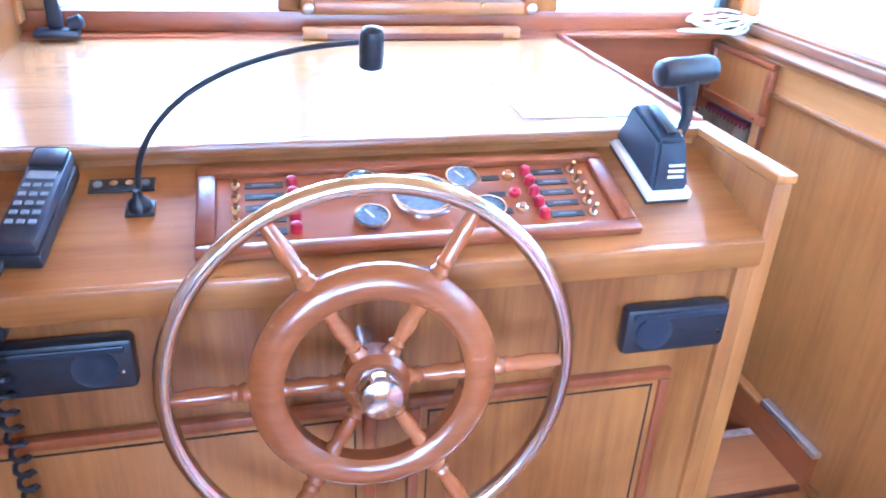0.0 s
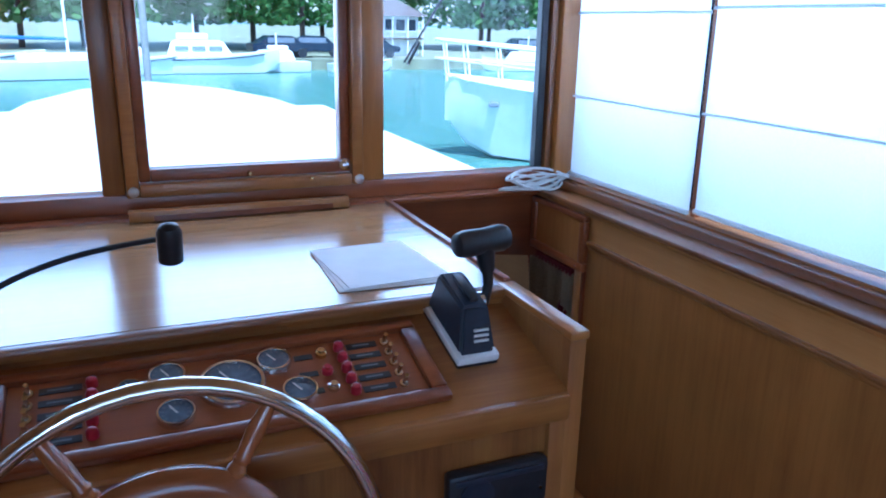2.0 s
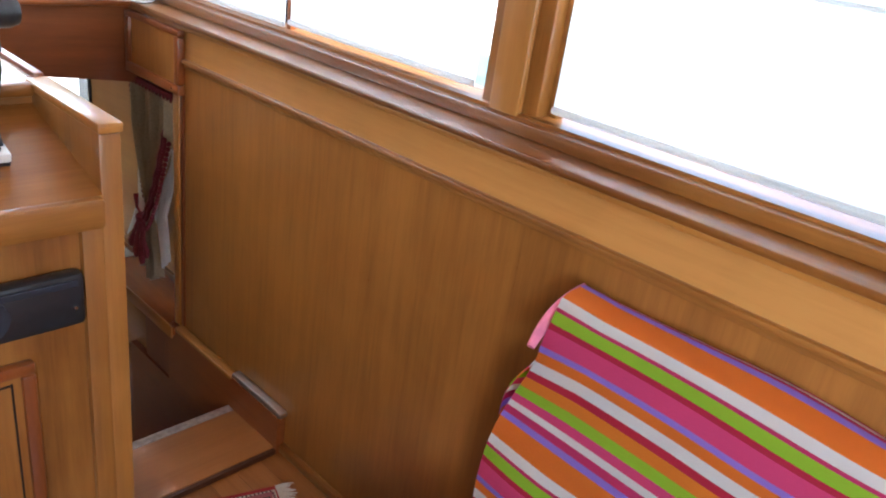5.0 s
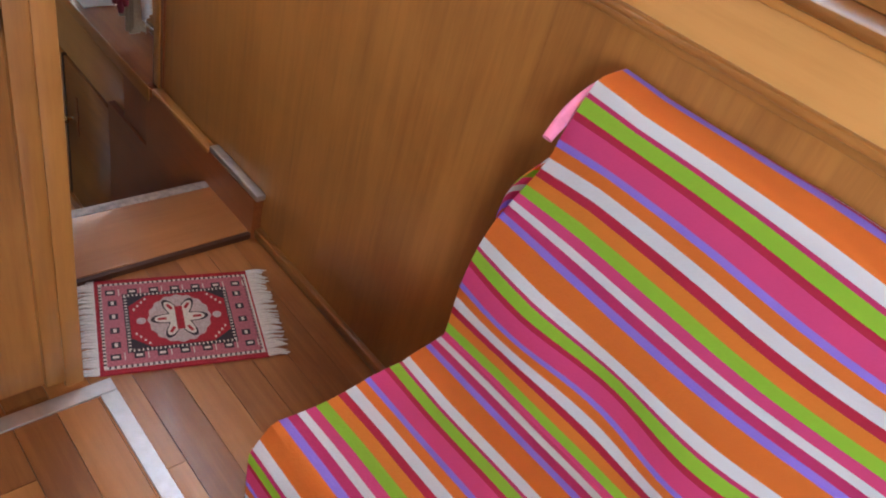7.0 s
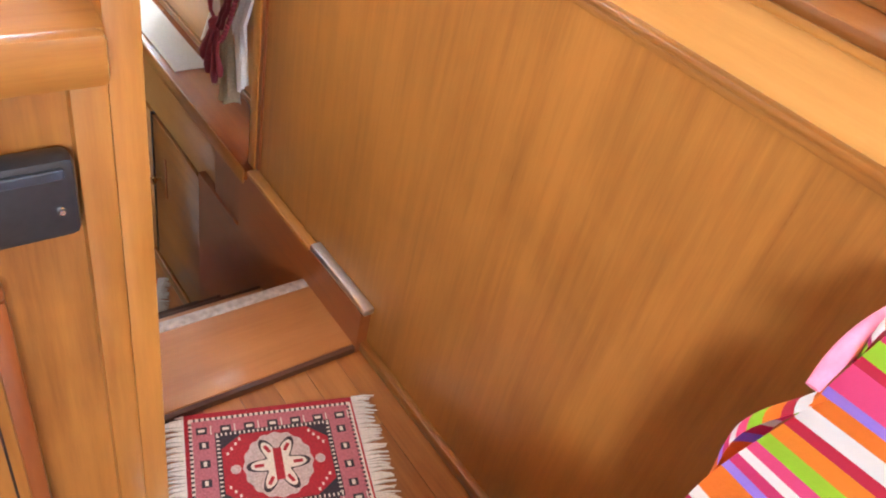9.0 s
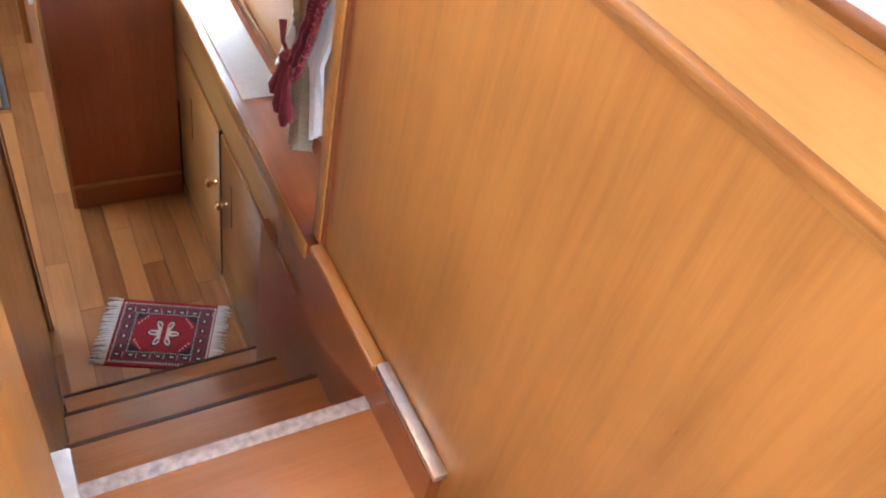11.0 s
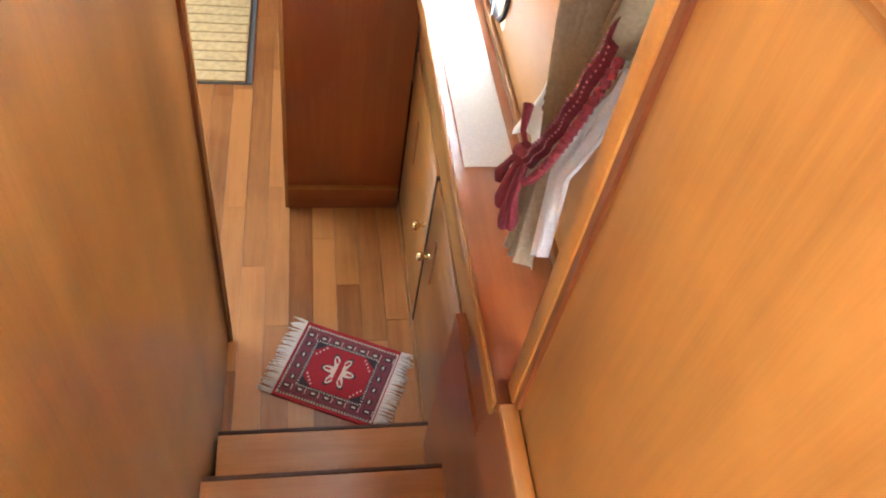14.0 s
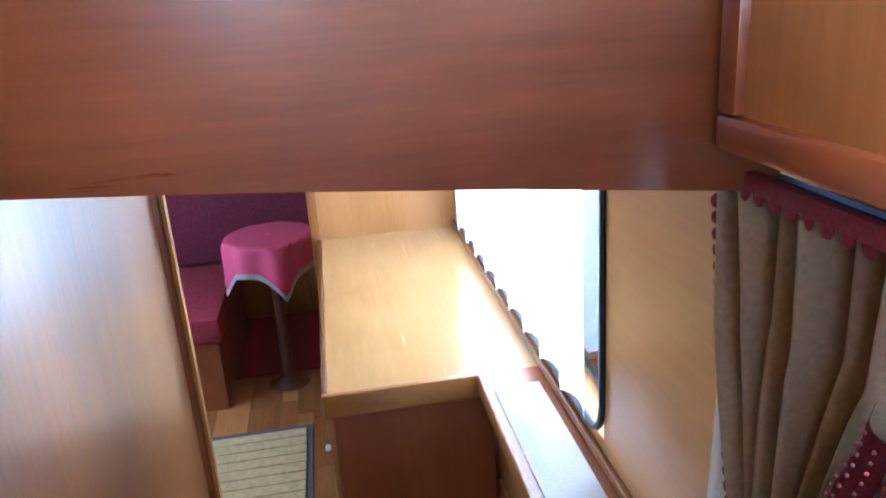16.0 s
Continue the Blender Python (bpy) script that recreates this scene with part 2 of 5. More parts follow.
def water_material():
    m, n, l, b = mat("harbour_water")
    b.inputs["Base Color"].default_value = (0.10, 0.20, 0.16, 1)
    b.inputs["Roughness"].default_value = 0.25
    geo = n.new("ShaderNodeNewGeometry")
    noi = n.new("ShaderNodeTexNoise")
    noi.inputs["Scale"].default_value, noi.inputs["Detail"].default_value = 2.5, 4
    l.new(geo.outputs["Position"], noi.inputs["Vector"])
    bp = n.new("ShaderNodeBump")
    bp.inputs["Strength"].default_value, bp.inputs["Distance"].default_value = 0.5, 0.05
    l.new(noi.outputs[0], bp.inputs["Height"])
    l.new(bp.outputs[0], b.inputs["Normal"])
    return m


WATER = water_material()


# ---- mesh helpers ----
def box(bm, x0, x1, y0, y1, z0, z1, bevel=0.0, m=None):
    got = bmesh.ops.create_cube(bm, size=1.0, matrix=Matrix.LocRotScale(((x0 + x1) / 2, (y0 + y1) / 2, (z0 + z1) / 2), None, (abs(x1 - x0), abs(y1 - y0), abs(z1 - z0))))
    vs = got["verts"]
    if bevel:
        es = list({e for v in vs for e in v.link_edges})
        r = bmesh.ops.bevel(bm, geom=es, offset=bevel, segments=2, affect='EDGES', profile=0.5)
        vs = list({v for f in r["faces"] for v in f.verts} | {v for v in vs if v.is_valid})
    if m is not None:
        bmesh.ops.transform(bm, matrix=m, verts=vs)
    return vs


def boxes(*specs):
    bm = bmesh.new()
    for s in specs:
        box(bm, *s)
    return bm


def lathe(bm, profile, m=None, n=28):
    """A solid turned about z from (radius, height) pairs."""
    rings = []
    for r, z in profile:
        rings.append([bm.verts.new((r * math.cos(6.28318531 * i / n), r * math.sin(6.28318531 * i / n), z)) for i in range(n)])
    for a, b in zip(rings, rings[1:]):
        for i in range(n):
            bm.faces.new((a[i], a[(i + 1) % n], b[(i + 1) % n], b[i]))
    bm.faces.new(rings[0][::-1])
    bm.faces.new(rings[-1])
    vs = [v for r in rings for v in r]
    if m is not None:
        bmesh.ops.transform(bm, matrix=m, verts=vs)
    return bm


def turned(profile, m=None, n=28):
    return lathe(bmesh.new(), profile, m, n)


def ring(bm, major, minor, m=None, a=56, b=14):
    vs = [[bm.verts.new(((major + minor * math.cos(6.28318531 * j / b)) * math.cos(6.28318531 * i / a), (major + minor * math.cos(6.28318531 * j / b)) * math.sin(6.28318531 * i / a), minor * math.sin(6.28318531 * j / b))) for j in range(b)] for i in range(a)]
    for i in range(a):
        for j in range(b):
            bm.faces.new((vs[i][j], vs[(i + 1) % a][j], vs[(i + 1) % a][(j + 1) % b], vs[i][(j + 1) % b]))
    flat = [v for r in vs for v in r]
    if m is not None:
        bmesh.ops.transform(bm, matrix=m, verts=flat)
    return bm


def tube(bm, pts, r, n=8):
    """A round rod that follows points; r is a number or one for each point."""
    pts = [Vector(p) for p in pts]
    rs = [r] * len(pts) if isinstance(r, (int, float)) else r
    rings, side = [], None
    for i, p in enumerate(pts):
        d = (pts[min(i + 1, len(pts) - 1)] - pts[max(i - 1, 0)]).normalized()
        if side is None:
            side = d.orthogonal().normalized()
        side = (side - d * side.dot(d)).normalized()
        up = d.cross(side)
        rings.append([bm.verts.new(p + (side * math.cos(6.28318531 * k / n) + up * math.sin(6.28318531 * k / n)) * rs[i]) for k in range(n)])
    for a, b in zip(rings, rings[1:]):
        for k in range(n):
            bm.faces.new((a[k], a[(k + 1) % n], b[(k + 1) % n], b[k]))
    bm.faces.new(rings[0][::-1])
    bm.faces.new(rings[-1])
    return bm


def sheet(f, nu, nv, thick=0.0, uv=None):
    """A surface f(u, v), u and v from 0 to 1; thick gives it a back."""
    bm = bmesh.new()
    g = [[bm.verts.new(f(i / nu, j / nv)) for j in range(nv + 1)] for i in range(nu + 1)]
    lay = bm.loops.layers.uv.new("UVMap") if uv else None
    for i in range(nu):
        for j in range(nv):
            fc = bm.faces.new((g[i][j], g[i + 1][j], g[i + 1][j + 1], g[i][j + 1]))
            if uv:
                for lp, (a, b) in zip(fc.loops, ((i, j), (i + 1, j), (i + 1, j + 1), (i, j + 1))):
                    lp[lay].uv = uv(a / nu, b / nv)
    if thick:
        bmesh.ops.solidify(bm, geom=bm.faces[:], thickness=thick)
    return bm


def prism(bm, outline, z0, z1):
    a = [bm.verts.new((x, y, z0)) for x, y in outline]
    b = [bm.verts.new((x, y, z1)) for x, y in outline]
    n = len(a)
    bm.faces.new(a[::-1])
    bm.faces.new(b)
    for i in range(n):
        bm.faces.new((a[i], a[(i + 1) % n], b[(i + 1) % n], b[i]))
    return bm


def mesh_of(name, bm, material, smooth=False):
    bmesh.ops.recalc_face_normals(bm, faces=bm.faces)
    me = bpy.data.meshes.new(name)
    bm.to_mesh(me)
    bm.free()
    me.materials.append(material)
    if smooth:
        me.shade_smooth()
        me.set_sharp_from_angle(angle=radians(38))
    return me


def structure(name, bm, material, label, category, smooth=False):
    return tagged(new(name, mesh_of(name, bm, material, smooth)), label, category, kind="structure")


def thing(name, at, label, category, group="", kind=""):
    ob = new(name)
    ob.empty_display_size = 0.05
    ob.matrix_basis = at if isinstance(at, Matrix) else Matrix.Translation(at)
    return tagged(ob, label, category, group, kind)


def part(name, bm, material, parent, label="", smooth=False):
    """One mesh under a thing or part, in the thing's own coordinates."""
    ob = new(name, mesh_of(name, bm, material, smooth))
    ob.parent = parent
    return tagged(ob, label)


def piece(name, me, parent, m):
    ob = new(name, me)
    ob.parent = parent
    ob.matrix_basis = m
    return ob


def world_part(name, bm, material, parent, label="", smooth=False):
    """As part(), from a mesh given in the world's coordinates."""
    root = parent
    m = Matrix()
    while root is not None:
        m = root.matrix_basis @ m
        root = root.parent
    bmesh.ops.transform(bm, matrix=m.inverted(), verts=bm.verts)
    return part(name, bm, material, parent, label, smooth)


# ---- large structure ----
XL, XR, YB = -0.55, 1.385, -2.2
LOW = -0.845
HEAD = 1.98
structure("floor_upper", boxes((XL, XR, YB, 1.24, -0.06, -0.012)), DARK_JOINT, "dark sub-floor of the wheelhouse under the planks", "floor")
structure("floor_lower", boxes((XL - 0.4, 1.55, 1.9, 6.0, LOW - 0.06, LOW - 0.012)), DARK_JOINT, "dark sub-floor of the lower cabin under the planks", "floor")
# ceiling is out of view; its pale tone sets the fill on the beam
structure("ceiling", boxes((XL - 0.15, 1.65, YB, 2.2, HEAD, HEAD + 0.06)), PALE_Y, "unseen wheelhouse ceiling, pale varnished wood to bounce light", "ceiling")
structure("ceiling_cabin", boxes((XL - 0.5, 1.65, 2.165, 6.0, 0.885, 0.91)), CEIL, "pale ceiling of the lower cabin", "ceiling")

# right side: panelled wall below, window band above
structure("wall_right", boxes((1.385, 1.43, YB, 1.775, LOW, 0.94)), VENEER, "varnished teak veneer wall panel beside the stairs", "wall")
fr = structure("trim_frieze", boxes((1.388, 1.43, YB, 1.775, 0.945, 1.036)), PALE_Y, "pale teak frieze board under the window ledge", "trim")
bm = boxes((1.374, 1.392, YB, 1.775, 0.936, 0.948, 0.004), (1.381, 1.392, YB, 1.775, 0.924, 0.936, 0.003))
structure("trim_moulding", bm, TEAK_Y, "rounded teak moulding along the wall panel", "trim", True)
structure("trim_bead", boxes((1.376, 1.40, YB, 2.07, 1.024, 1.036, 0.003)), TEAK_Y, "teak bead under the window ledge", "trim", True)
structure("window_stool", boxes((1.44, 1.53, YB, 2.07, 1.052, 1.078, 0.004)), TEAK_Y, "raised teak strip behind the ledge", "trim", True)
structure("window_ledge", boxes((1.366, 1.53, YB, 2.07, 1.036, 1.052, 0.006)), TEAK_Y, "long teak ledge below the side windows", "ledge", True)
structure("skirting_right", boxes((1.368, 1.387, YB, 1.24, 0.0, 0.028, 0.006)), TEAK_Y, "narrow teak quarter-round at the floor", "baseboard", True)
structure("wall_right_top", boxes((1.46, 1.56, YB, 2.2, 1.86, HEAD)), TEAK_Y, "teak header above the side windows", "wall")
structure("wall_right_outer", boxes((1.46, 1.56, YB, 2.2, 0.86, 1.085)), TEAK_Y, "teak sill wall under the side windows", "wall")
structure("opening_trim", boxes((1.374, 1.44, 1.776, 1.812, 0.118, 0.845, 0.004)), TEAK_X, "teak edge strip where the wall panel ends", "trim", True)
# shadow at the panel's end, made as a thin mahogany strip
bm = boxes((1.378, 1.39, 1.762, 1.776, 0.126, 0.86))
structure("opening_shadow_strip", bm, MAHOG_Z, "dark strip standing for the shadow at the panel's end", "trim")


def side_window(idx, y0, y1):
    w = thing("window_%d" % idx, (1.51, (y0 + y1) / 2, 1.085), "teak framed side window with a clear pane", "window", kind="structure")
    world_part("pane", boxes((1.535, 1.539, y0, y1, 1.085, 1.86)), GLASS, w, "clear glass").visible_shadow = False
    world_part("frame", boxes((1.505, 1.53, y0, y0 + 0.022, 1.085, 1.86, 0.004), (1.505, 1.53, y1 - 0.022, y1, 1.085, 1.86, 0.004), (1.505, 1.53, y0 + 0.022, y1 - 0.022, 1.838, 1.86)), TEAK_Y, w)
    return w


side_window(1, 0.80, 2.09)
side_window(2, -0.75, 0.665)
side_window(3, -2.1, -0.85)


def post(name, x0, x1, y0, y1, z0, z1, label):
    structure(name, boxes((x0, x1, y0, y1, z0, z1, 0.006)), WALL, label, "post", True)


post("post_side_1", 1.475, 1.56, 0.665, 0.80, 1.078, 1.87, "broad teak post between the side windows")
structure("post_cover_1", boxes((1.455, 1.474, 0.695, 0.765, 1.078, 1.87, 0.006)), PALE_Z, "pale teak cover strip on the window post", "trim", True)
post("post_side_2", 1.475, 1.56, -0.85, -0.75, 1.078, 1.87, "teak post between the side windows")
post("post_corner_right", 1.43, 1.56, 2.055, 2.2, 1.06, 1.98, "teak corner post of the wheelhouse")

# front: wall with three windows, and the apron below it over the stairs
bm = prism(bmesh.new(), [(0.83, 0.862), (1.0, 0.849), (1.2, 0.830), (1.43, 0.804), (1.43, 1.036), (0.83, 1.036)], 0, 0.075)
bmesh.ops.transform(bm, matrix=pose(0, 2.16, 0, 90, 0, 0), verts=bm.verts)
structure("wall_front_apron", bm, MAHOG_X, "mahogany apron under the front windows over the stairs", "wall")
structure("wall_front_left", boxes((XL - 0.1, 0.83, 2.085, 2.16, 0.82, 1.036)), TEAK_X, "teak front wall below the windows", "wall")
bm = boxes((XL - 0.1, 1.43, 2.03, 2.16, 1.036, 1.052, 0.004), (XL - 0.1, 1.43, 2.078, 2.16, 1.052, 1.105, 0.003))
structure("front_sill", bm, MAHOG_X, "mahogany sill below the front windows", "sill", True)
structure("front_header", boxes((XL - 0.1, 1.43, 2.078, 2.16, 1.86, HEAD)), TEAK_X, "teak header over the front windows", "wall")
for i, (a, b) in enumerate(((XL - 0.1, -0.478), (0.07, 0.128), (0.776, 0.85), (1.402, 1.43))):
    post("front_post_%d" % (i + 1), a, b, 2.074, 2.16, 1.105, 1.86, "mahogany toned post between the front windows")
for i, (a, b) in enumerate(((-0.478, 0.07), (0.85, 1.402))):
    w = thing("window_%d" % (4 + i), ((a + b) / 2, 2.12, 1.105), "fixed front window with a clear pane", "window", kind="structure")
    world_part("pane", boxes((a, b, 2.125, 2.129, 1.105, 1.86)), GLASS, w, "clear glass").visible_shadow = False
    if i == 1:
        world_part("seal", boxes((b - 0.03, b - 0.004, 2.085, 2.12, 1.106, 1.858, 0.004)), BLACK, w, "dark rubber edge strip")
w = thing("window_6", (0.45, 2.10, 1.12), "opening front window in a double teak frame", "window", kind="structure")
world_part("pane", boxes((0.19, 0.712, 2.10, 2.104, 1.172, 1.86)), GLASS, w, "clear glass").visible_shadow = False
world_part("outer_frame", boxes((0.128, 0.162, 2.045, 2.10, 1.10, 1.86, 0.006), (0.742, 0.776, 2.045, 2.10, 1.10, 1.86, 0.006), (0.162, 0.742, 2.045, 2.10, 1.10, 1.136, 0.006)), TEAK_X, w, "pale teak outer frame", True)
world_part("sash", boxes((0.162, 0.192, 2.066, 2.115, 1.138, 1.86, 0.004), (0.712, 0.742, 2.066, 2.115, 1.138, 1.86, 0.004), (0.192, 0.712, 2.066, 2.115, 1.138, 1.172, 0.004)), MAHOG_X, w, "darker mahogany sash", True)
for x in (0.146, 0.762):
    world_part("corner_bolt", turned([(0.014, 0), (0.014, 0.006), (0.008, 0.010)], pose(x, 2.046, 1.118, 90, 0, 0), 16), ALUMINIUM, w, "small metal corner fitting", True)
lt = world_part("latch", turned([(0.016, 0), (0.016, 0.008), (0.010, 0.012), (0.010, 0.022), (0.004, 0.025)], pose(0.722, 2.066, 1.16, 90, 0, 0), 18), STEEL, w, "chrome latch", True)
world_part("latch_pin", turned([(0.007, 0), (0.007, 0.012), (0.004, 0.016)], pose(0.45, 2.066, 1.15, 90, 0, 0), 14), BRASS, w, "", True)
world_part("latch_pin", turned([(0.006, 0), (0.006, 0.010), (0.003, 0.012)], pose(0.62, 2.05, 1.128, 90, 0, 0), 14), BRASS, w, "", True)

# unseen left side and rear, behind the camera; openings and closures shape light
structure("wall_left", boxes((XL - 0.1, XL, YB, 2.2, -0.06, 1.08), (XL - 0.1, XL, -0.79, 0.6, 1.08, 1.86), (XL - 0.1, XL, 0.71, 2.03, 1.08, 1.86)), WALL, "unseen teak panelled left wall, bays closed to cut light", "wall")
structure("wall_left_top", boxes((XL - 0.1, XL, YB, 2.2, 1.86, HEAD)), TEAK_Y, "unseen teak header on the left wall", "wall")
for i, y in enumerate((-2.2, -0.9, 0.6, 2.03)):
    post("post_left_%d" % (i + 1), XL - 0.1, XL + 0.01, y, y + 0.11, 1.08, 1.86, "unseen teak post on the left wall")
structure("wall_rear", boxes((XL - 0.1, -0.4, YB - 0.1, YB, -0.06, HEAD), (1.0, 1.56, YB - 0.1, YB, -0.06, HEAD), (-0.4, 1.0, YB - 0.1, YB, -0.06, 1.0), (-0.4, 1.0, YB - 0.1, YB, 1.86, HEAD)), WALL, "unseen teak panelled rear wall, opened for a fill lamp", "wall")

# stair side wall that also carries the desk
structure("wall_stair", boxes((0.79, 0.832, 1.03, 2.53, LOW, 0.885)), VENEER, "varnished teak veneer wall beside the stairs", "wall")
structure("wall_stair_edge", boxes((0.786, 0.840, 2.53, 2.552, LOW, 0.885, 0.004)), MAHOG_Z, "dark mahogany edging at the wall's end", "trim", True)
structure("wall_stair_bead", boxes((0.842, 0.847, 2.534, 2.548, LOW, 0.885)), PALE_Z, "thin pale bead on the wall's edge", "trim")

# lower cabin
structure("wall_cabin_right_low", boxes((1.51, 1.57, 1.70, 6.0, LOW, 0.165)), PALE_Y, "pale wood hull lining", "wall")
structure("wall_cabin_right_top", boxes((1.51, 1.57, 1.70, 2.69, 0.165, 0.86), (1.51, 1.57, 4.06, 6.0, 0.165, 0.86), (1.51, 1.57, 2.69, 4.06, 0.72, 0.86)), PALE_Y, "pale wood hull lining round the window", "wall")
w = thing("window_7", (1.54, 3.37, 0.165), "long cabin window with rounded dark gasket", "window", kind="structure")
world_part("pane", boxes((1.545, 1.549, 2.69, 4.06, 0.165, 0.72)), GLASS, w, "clear glass").visible_shadow = False
gas = []
for (cy, cz, a0) in ((2.76, 0.235, 180), (3.99, 0.235, 270), (3.99, 0.65, 0), (2.76, 0.65, 90)):
    for k in range(6):
        a = radians(a0 + 18 * k)
        gas.append((1.507, cy + 0.07 * math.cos(a), cz + 0.07 * math.sin(a)))
gas.append(gas[0])
world_part("gasket", tube(bmesh.new(), gas, 0.008, 6), BLACK, w, "dark rubber gasket", True)
structure("wall_cabin_end", boxes((XL - 0.4, 1.55, 5.9, 5.96, LOW, 0.86)), WALL, "teak end wall of the lower cabin", "wall")
# unseen wall, left open where the added cabin fill lamp stands
structure("wall_cabin_left", boxes((XL - 0.45, XL - 0.4, 1.9, 6.0, LOW, 0.10), (XL - 0.45, XL - 0.4, 1.9, 3.2, 0.10, 0.86), (XL - 0.45, XL - 0.4, 5.0, 6.0, 0.10, 0.86)), WALL, "teak lined cabin wall", "wall")
structure("wall_cabin_back", boxes((XL - 0.45, 0.79, 1.86, 1.90, LOW, 0.86)), WALL, "teak cabin wall under the desk", "wall")
structure("partition", boxes((1.0, 1.51, 4.27, 4.31, 0.10, 0.86)), PALE_Z, "pale wood partition behind the counter", "wall")
post("partition_post", 0.965, 1.0, 4.25, 4.31, LOW, 0.86, "narrow post at the partition's edge")

# ---- stairs ----
st = thing("stairs", (1.11, 1.35, LOW), "steep teak companionway stairs down to the cabin", "stairs", kind="structure")
world_part("landing", boxes((0.832, 1.385, 1.238, 1.44, -0.02, 0.017, 0.005)), TREAD, st, "worn teak landing board", True)
world_part("landing_front", boxes((0.832, 1.385, 1.226, 1.238, -0.02, 0.014)), DARKWOOD, st, "dark edge strip")
world_part("nosing", boxes((0.834, 1.372, 1.438, 1.468, -0.03, 0.0175, 0.003)), NOSING, st, "scuffed pale nosing strip", True)
# edges and risers are coloured near-black to stand for the shaded gaps
for y0, y1, z, yr in ((1.40, 1.682, -0.19, 1.42), (1.655, 1.945, -0.46, 1.665), (1.915, 2.165, -0.69, 1.925)):
    world_part("tread", boxes((0.842, 1.382, y0, y1 - 0.012, z - 0.028, z, 0.003)), TREAD, st, "", True)
    world_part("tread_edge", boxes((0.842, 1.382, y1 - 0.012, y1, z - 0.028, z - 0.001, 0.003)), DARKWOOD, st, "tread edge darkened with the shade of the gap", True)
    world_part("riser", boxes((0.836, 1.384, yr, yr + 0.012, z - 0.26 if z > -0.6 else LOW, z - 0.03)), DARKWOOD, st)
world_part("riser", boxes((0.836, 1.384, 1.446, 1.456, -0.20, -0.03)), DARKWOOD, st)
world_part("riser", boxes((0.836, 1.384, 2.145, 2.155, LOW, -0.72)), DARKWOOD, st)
world_part("stringer", boxes((1.358, 1.383, 1.225, 1.82, -0.40, 0.118), (1.362, 1.383, 1.46, 2.10, LOW, -0.1)), MAHOG_Y, st, "dark board along the wall")
world_part("stringer_cap", boxes((1.357, 1.384, 1.215, 1.452, 0.119, 0.137, 0.005)), ALUMINIUM, st, "pale worn cap strip", True)
world_part("handrail_cap", boxes((1.354, 1.384, 1.454, 1.776, 0.108, 0.124, 0.006)), TEAK_Y, st, "rounded teak cap", True)
world_part("stringer_left", boxes((0.833, 0.858, 1.24, 1.446, 0.0, 0.142)), TEAK_Y, st, "low teak board")
world_part("stringer_left_cap", boxes((0.833, 0.866, 1.235, 1.452, 0.143, 0.154, 0.004)), ALUMINIUM, st, "pale worn cap strip", True)

# ---- wheelhouse console ----
YF, ZF, SL = 0.962, 0.936, math.atan2(0.075, 0.275)
con = thing("helm_console", (0.14, 1.3, 0), "varnished teak helm console with panelled front", "console")
world_part("front_board", boxes((XL, 0.824, 0.985, 1.01, 0.02, 0.89)), WALL, con, "honey coloured teak front")
world_part("plinth", boxes((XL, 0.824, 1.0, 1.03, 0.0, 0.02)), MAHOG_X, con)
bm = bmesh.new()
box(bm, XL, 0.824, 0, 0.285, -0.022, 0, 0.0, pose(0, YF + 0.008, ZF, math.degrees(SL), 0, 0))
world_part("sloping_top", bm, TEAK_X, con, "sloping instrument top")
world_part("front_lip", boxes((XL, 0.824, 0.957, 0.984, 0.884, 0.936, 0.008)), TEAK_X, con, "rounded front lip", True)
world_part("riser_board", boxes((XL, 0.824, 1.238, 1.262, 0.99, 1.04)), TEAK_X, con)
world_part("desk_lip", boxes((XL, 0.826, 1.222, 1.252, 1.022, 1.046, 0.008)), TEAK_X, con, "rounded desk edge", True)
world_part("desk_top", boxes((XL, 0.838, 1.252, 2.03, 1.02, 1.044)), DESK, con, "glossy varnished chart desk")
world_part("desk_edge", boxes((0.838, 0.856, 1.262, 2.076, 0.98, 1.054, 0.005)), MAHOG_Y, con, "raised dark edge of the desk", True)
world_part("end_panel_top", boxes((0.822, 0.862, 0.972, 1.262, 1.030, 1.047, 0.004)), TEAK_Y, con, "rounded cap", True)
world_part("end_panel", boxes((0.824, 0.858, 0.975, 1.262, 0.0, 1.030, 0.003)), WALL, con, "upright end board", True)
world_part("end_post", boxes((0.790, 0.824, 0.972, 1.0, 0.02, 0.884, 0.003)), WALL, con, "", True)


def framed_door(x0, x1, z0, z1, parent):
    y = 0.985
    d = world_part("door", boxes((x0, x1, y - 0.010, y, z0, z1)), WALL, parent, "teak door panel")
    w = 0.022
    for s in ((x0 - w, x1 + w, z1, z1 + w), (x0 - w, x1 + w, z0 - w, z0), (x0 - w, x0, z0, z1), (x1, x1 + w, z0, z1)):
        world_part("moulding", boxes((s[0], s[1], y - 0.018, y + 0.002, s[2], s[3], 0.006)), MAHOG_Z, d, "", True)
    world_part("gap", boxes((x0 + 0.012, x0 + 0.015, y - 0.012, y - 0.009, z0 + 0.01, z1 - 0.01), (x1 - 0.015, x1 - 0.012, y - 0.012, y - 0.009, z0 + 0.01, z1 - 0.01), (x0 + 0.015, x1 - 0.015, y - 0.012, y - 0.009, z1 - 0.014, z1 - 0.011)), DARK_JOINT, d)


framed_door(0.24, 0.685, 0.10, 0.655, con)
framed_door(-0.50, 0.14, 0.10, 0.655, con)


def on_slope(x, y, h=0.0):
    """A place on the sloping top, with its normal as z."""
    return pose(x, y, ZF + (y - YF - 0.008) * math.tan(SL), math.degrees(SL), 0, 0) @ Matrix.Translation((0, 0, h))


